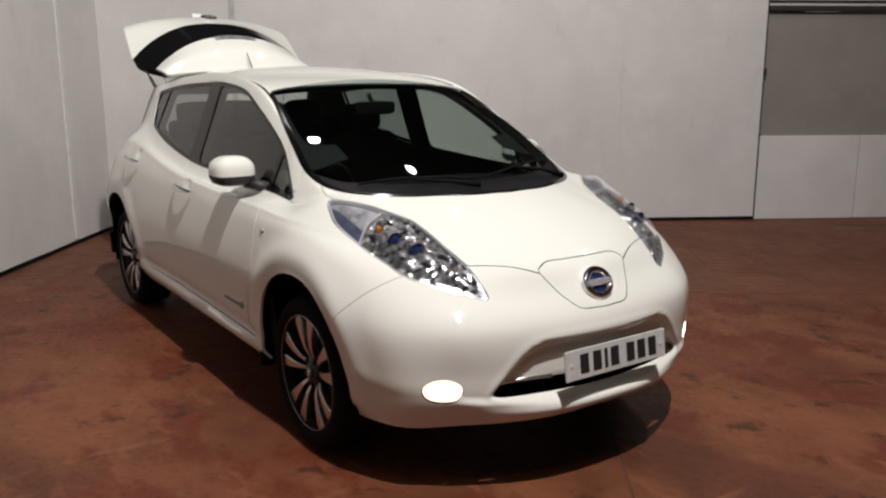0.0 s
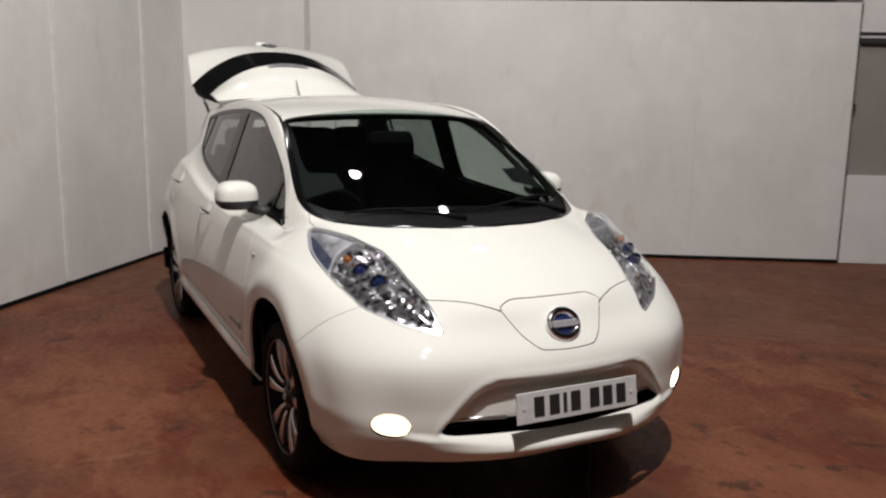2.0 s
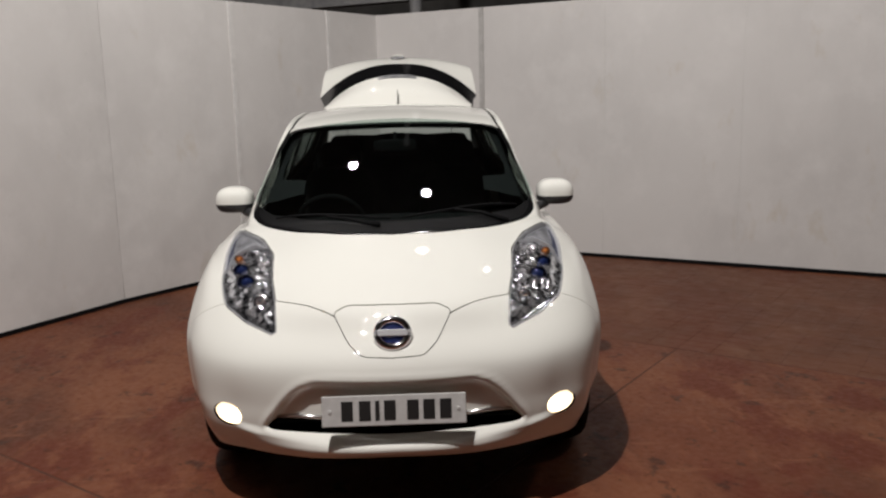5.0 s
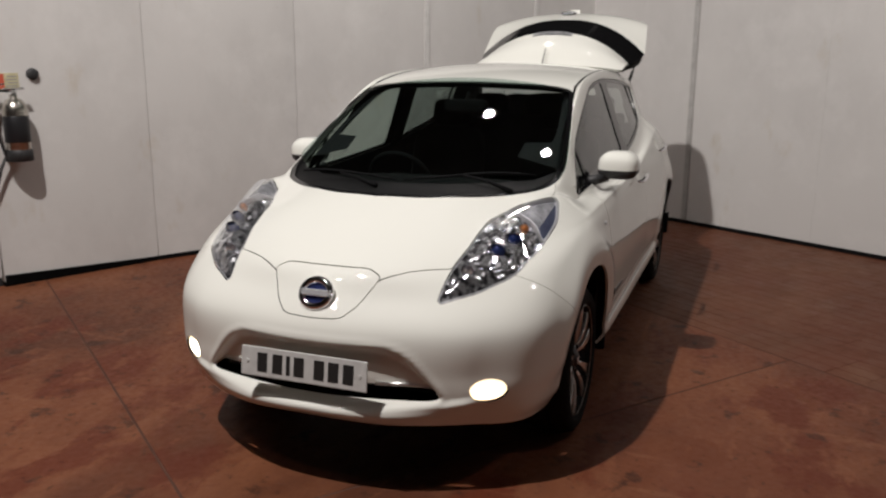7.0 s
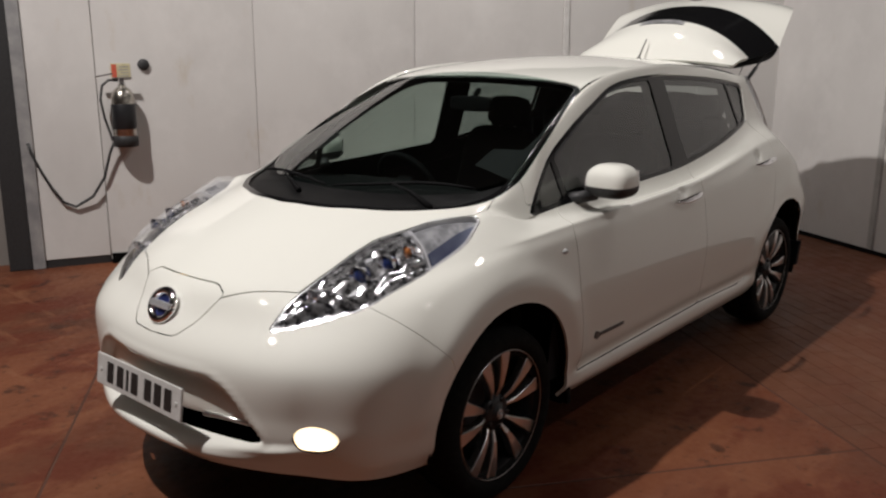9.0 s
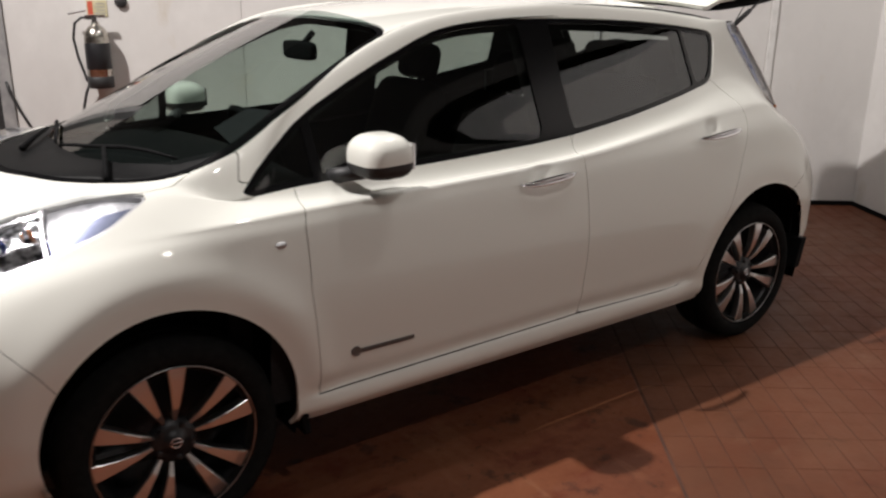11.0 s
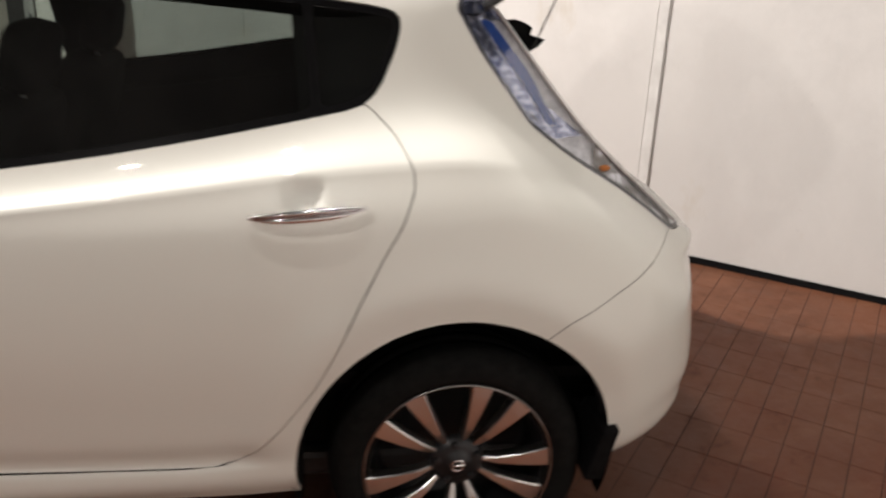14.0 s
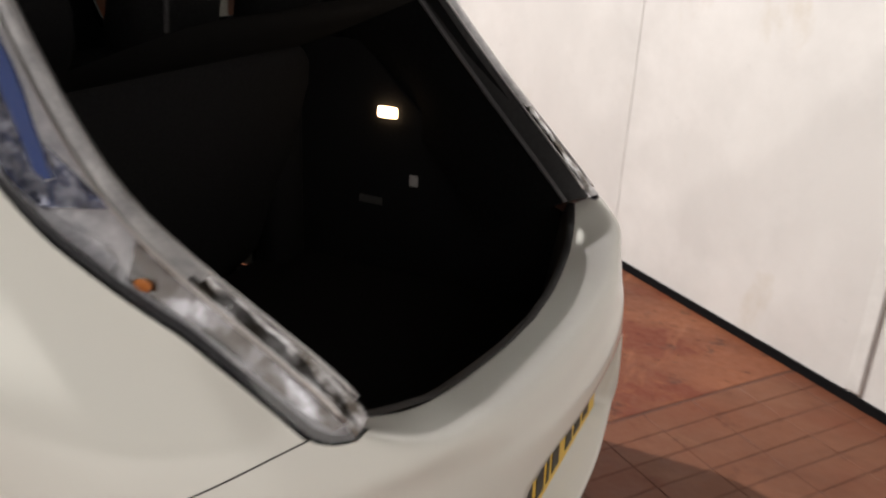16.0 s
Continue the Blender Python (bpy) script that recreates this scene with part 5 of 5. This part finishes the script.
def rounded_block(bm, size, m, power=.35, rings=12, sides=24):
    """A soft cushion: a box with generously rounded sides."""
    p = lambda c, e: math.copysign(abs(c) ** e, c)
    rows = []
    for i in range(rings + 1):
        a = -math.pi / 2 + math.pi * i / rings
        rows.append([bm.verts.new(m @ Vector((size[0] * p(math.cos(a), power) * p(math.cos(b), power), size[1] * p(math.cos(a), power) * p(math.sin(b), power), size[2] * p(math.sin(a), power))))
                     for b in [2 * math.pi * k / sides for k in range(sides)]])
    for a, b in zip(rows, rows[1:]):
        for k in range(sides):
            bm.faces.new((a[k], a[(k + 1) % sides], b[(k + 1) % sides], b[k]))


def seat(x, y, width, words):
    bm = bmesh.new()
    rounded_block(bm, (width, .26, .09), Matrix.Translation((x, y, .50)))
    cushion = part("seat", bm, CLOTH, car, words, True)
    bm = bmesh.new()
    rounded_block(bm, (width * .95, .08, .36 if width < .4 else .35), Matrix.Translation((x, y + .36, .82 if width < .4 else .85)) @ Matrix.Rotation(radians(-18), 4, "X"))
    part("backrest", bm, CLOTH, cushion, "", True)
    for hx in ([x] if width < .4 else [x - .38, x, x + .38]):
        bm = bmesh.new()
        rounded_block(bm, (.13, .05, .085), Matrix.Translation((hx, y + .50, 1.25 if width < .4 else 1.25)) @ Matrix.Rotation(radians(-12), 4, "X"), .5)
        part("headrest", bm, CLOTH, cushion, "", True)
        bm = bmesh.new()
        for k in (-.05, .05):
            tube(bm, [(hx + k, y + .47, 1.05), (hx + k, y + .49, 1.2)], .007, 6)
        part("headrest_post", bm, SILVER, cushion)


seat(.36, -.20, .24, "dark cloth front seat")
seat(-.36, -.20, .24, "dark cloth front seat")
seat(0, .68, .58, "dark cloth rear bench")
bm = bmesh.new()
rounded_block(bm, (.12, .02, .035), Matrix.Translation((0, -.50, 1.345)), .4)
tube(bm, [(0, -.49, 1.36), (0, -.44, 1.41)], .012, 8)
part("inner_mirror", bm, PLASTIC_DULL, car, "black inside mirror", True)
roof_in = region(HIGH, beyond(1, -.45), beyond(1, 1.30, -1), beyond(2, 1.30), lambda v: ditch(v) + .01 - v[:, 0])
panel("headlining", *whole(*roof_in), TRIM, car, "dark roof lining", 0, .03)
bm = bmesh.new()
box(bm, (-.50, 1.14, 1.385), (.50, 1.26, 1.46), None, .02)
part("roof_header", bm, TRIM, car, "dark trim under the rear edge of the roof")
# boot: floor, side walls and sill trim
bm = bmesh.new()
box(bm, (-.70, 1.02, .50), (.70, 1.95, .53))
part("boot_floor", bm, CLOTH, car, "black boot carpet")
for s in (1, -1):
    bm = bmesh.new()
    edge = [(.90, .4), (1.92, .5), (1.905, .765), (1.66, .875), (1.44, .995), (1.27, 1.15), (.90, 1.16)]
    sides = [[bm.verts.new((s * x, y, z)) for y, z in edge] for x in (.60, .612)]
    bm.faces.new(sides[0]), bm.faces.new(sides[1])
    for k in range(7):
        bm.faces.new((sides[0][k], sides[0][(k + 1) % 7], sides[1][(k + 1) % 7], sides[1][k]))
    bmesh.ops.recalc_face_normals(bm, faces=bm.faces)
    part("boot_wall", bm, CLOTH, car, "black boot side lining")
    bm = bmesh.new()
    box(bm, (.47, 1.0, .45), (.605, 1.10, 1.225), Matrix.Diagonal((s, 1, 1, 1)), .03)
    bmesh.ops.recalc_face_normals(bm, faces=bm.faces)
    part("seat_bolster", bm, CLOTH, car, "black bolster beside the rear seat back", True)
bm = bmesh.new()
lip = [(x, np.interp(abs(x), (0, .12, .22, .33, .43, .512), (1.985, 1.98, 1.968, 1.95, 1.927, 1.90)), np.interp(abs(x), (0, .33, .43, .512), (.795, .802, .827, .85))) for x in np.linspace(-.512, .512, 31)]
rows = [[bm.verts.new((p[0] * k, p[1] - dy, p[2] + dz)) for p in lip] for k, dy, dz in ((1.0, -.004, .002), (.995, .012, .003), (.985, .022, -.03), (.95, .05, -.28))]
for a, b in zip(rows, rows[1:]):
    for k in range(30):
        bm.faces.new((a[k], a[k + 1], b[k + 1], b[k]))
part("boot_sill_trim", bm, BLACK_PLASTIC, car, "black loading sill trim", True)
bm = bmesh.new()
shelf = [(.46, 1.13), (.47, 1.30), (.42, 1.50), (.385, 1.57), (.33, 1.60), (.20, 1.59), (.12, 1.615), (0, 1.62)]
ring = shelf + [(-x, y) for x, y in shelf[-2::-1]]
top_face = bm.faces.new([bm.verts.new((x, y, 1.12 + (y - 1.13) * .42)) for x, y in ring])
bmesh.ops.solidify(bm, geom=[top_face], thickness=.02)
bmesh.ops.recalc_face_normals(bm, faces=bm.faces)
part("parcel_shelf", bm, CLOTH, car, "black parcel shelf lifted with the tailgate")
for s in (1, -1):
    bm = bmesh.new()
    tube(bm, [(s * .40, 1.55, 1.30), (s * .44, 1.60, 1.45), (s * .47, 1.66, 1.58)], .0025, 6)
    part("shelf_cord", bm, BLACK_PLASTIC, car, "thin black lifting cord")
bm = bmesh.new()
box(bm, (-.60, 1.332, .961), (-.586, 1.388, .990), None, .006)
part("boot_lamp", bm, BOOT_GLOW, car, "lit boot lamp")
for y, z, w, h, mat in ((1.44, .801, .012, .015, BOARD_WHITE), (1.31, .726, .035, .010, GREY_INK)):
    bm = bmesh.new()
    box(bm, (-.60, y - w, z - h), (-.596, y + w, z + h))
    part("boot_label", bm, mat, car, "small pale label")

# block paving in front of the back wall: single blocks behind the car, the rest joined
def paver_mesh(name, seed):
    r = random.Random(seed)
    bm = bmesh.new()
    box(bm, (-.1030, -.0500, -.03), (.1030, .0500, .0), None, .0012, 1)
    for v in bm.verts:
        v.co.x += r.uniform(-.0007, .0007)
        v.co.y += r.uniform(-.0007, .0007)
    bm.normal_update()
    me = bpy.data.meshes.new(name)
    bm.to_mesh(me)
    bm.free()
    me.materials.append(PAVER)
    return me


pavers = [paver_mesh("paver", k) for k in range(6)]
pick = random.Random(7)
joined_v, joined_f = [], []
PITCH_X, PITCH_Y = .2075, .1035
for i in range(-24, 40):
    for k in range(26):
        x, y = JOINT_ALONG - PITCH_X * (.5 + i), PAVED_FROM + PITCH_Y * (k + .5) + .004
        me = pavers[pick.randrange(6)]
        m = FLOOR_AXES @ Matrix.Translation((x, y, pick.uniform(-.0008, .0003))) @ Matrix.Rotation(pick.uniform(-.002, .002), 4, "Z")
        if 10 <= i < 22 and 1 <= k < 25:
            ob = new("paver", me)
            ob.parent = floor
            ob.matrix_world = m
        else:
            base = len(joined_v)
            joined_v += [m @ v.co for v in me.vertices]
            joined_f += [[base + j for j in p.vertices] for p in me.polygons]
rest = mesh_object("paver_field", joined_v, joined_f, PAVER, floor, False, "red block paving")
tagged(rest, kind="stuff")
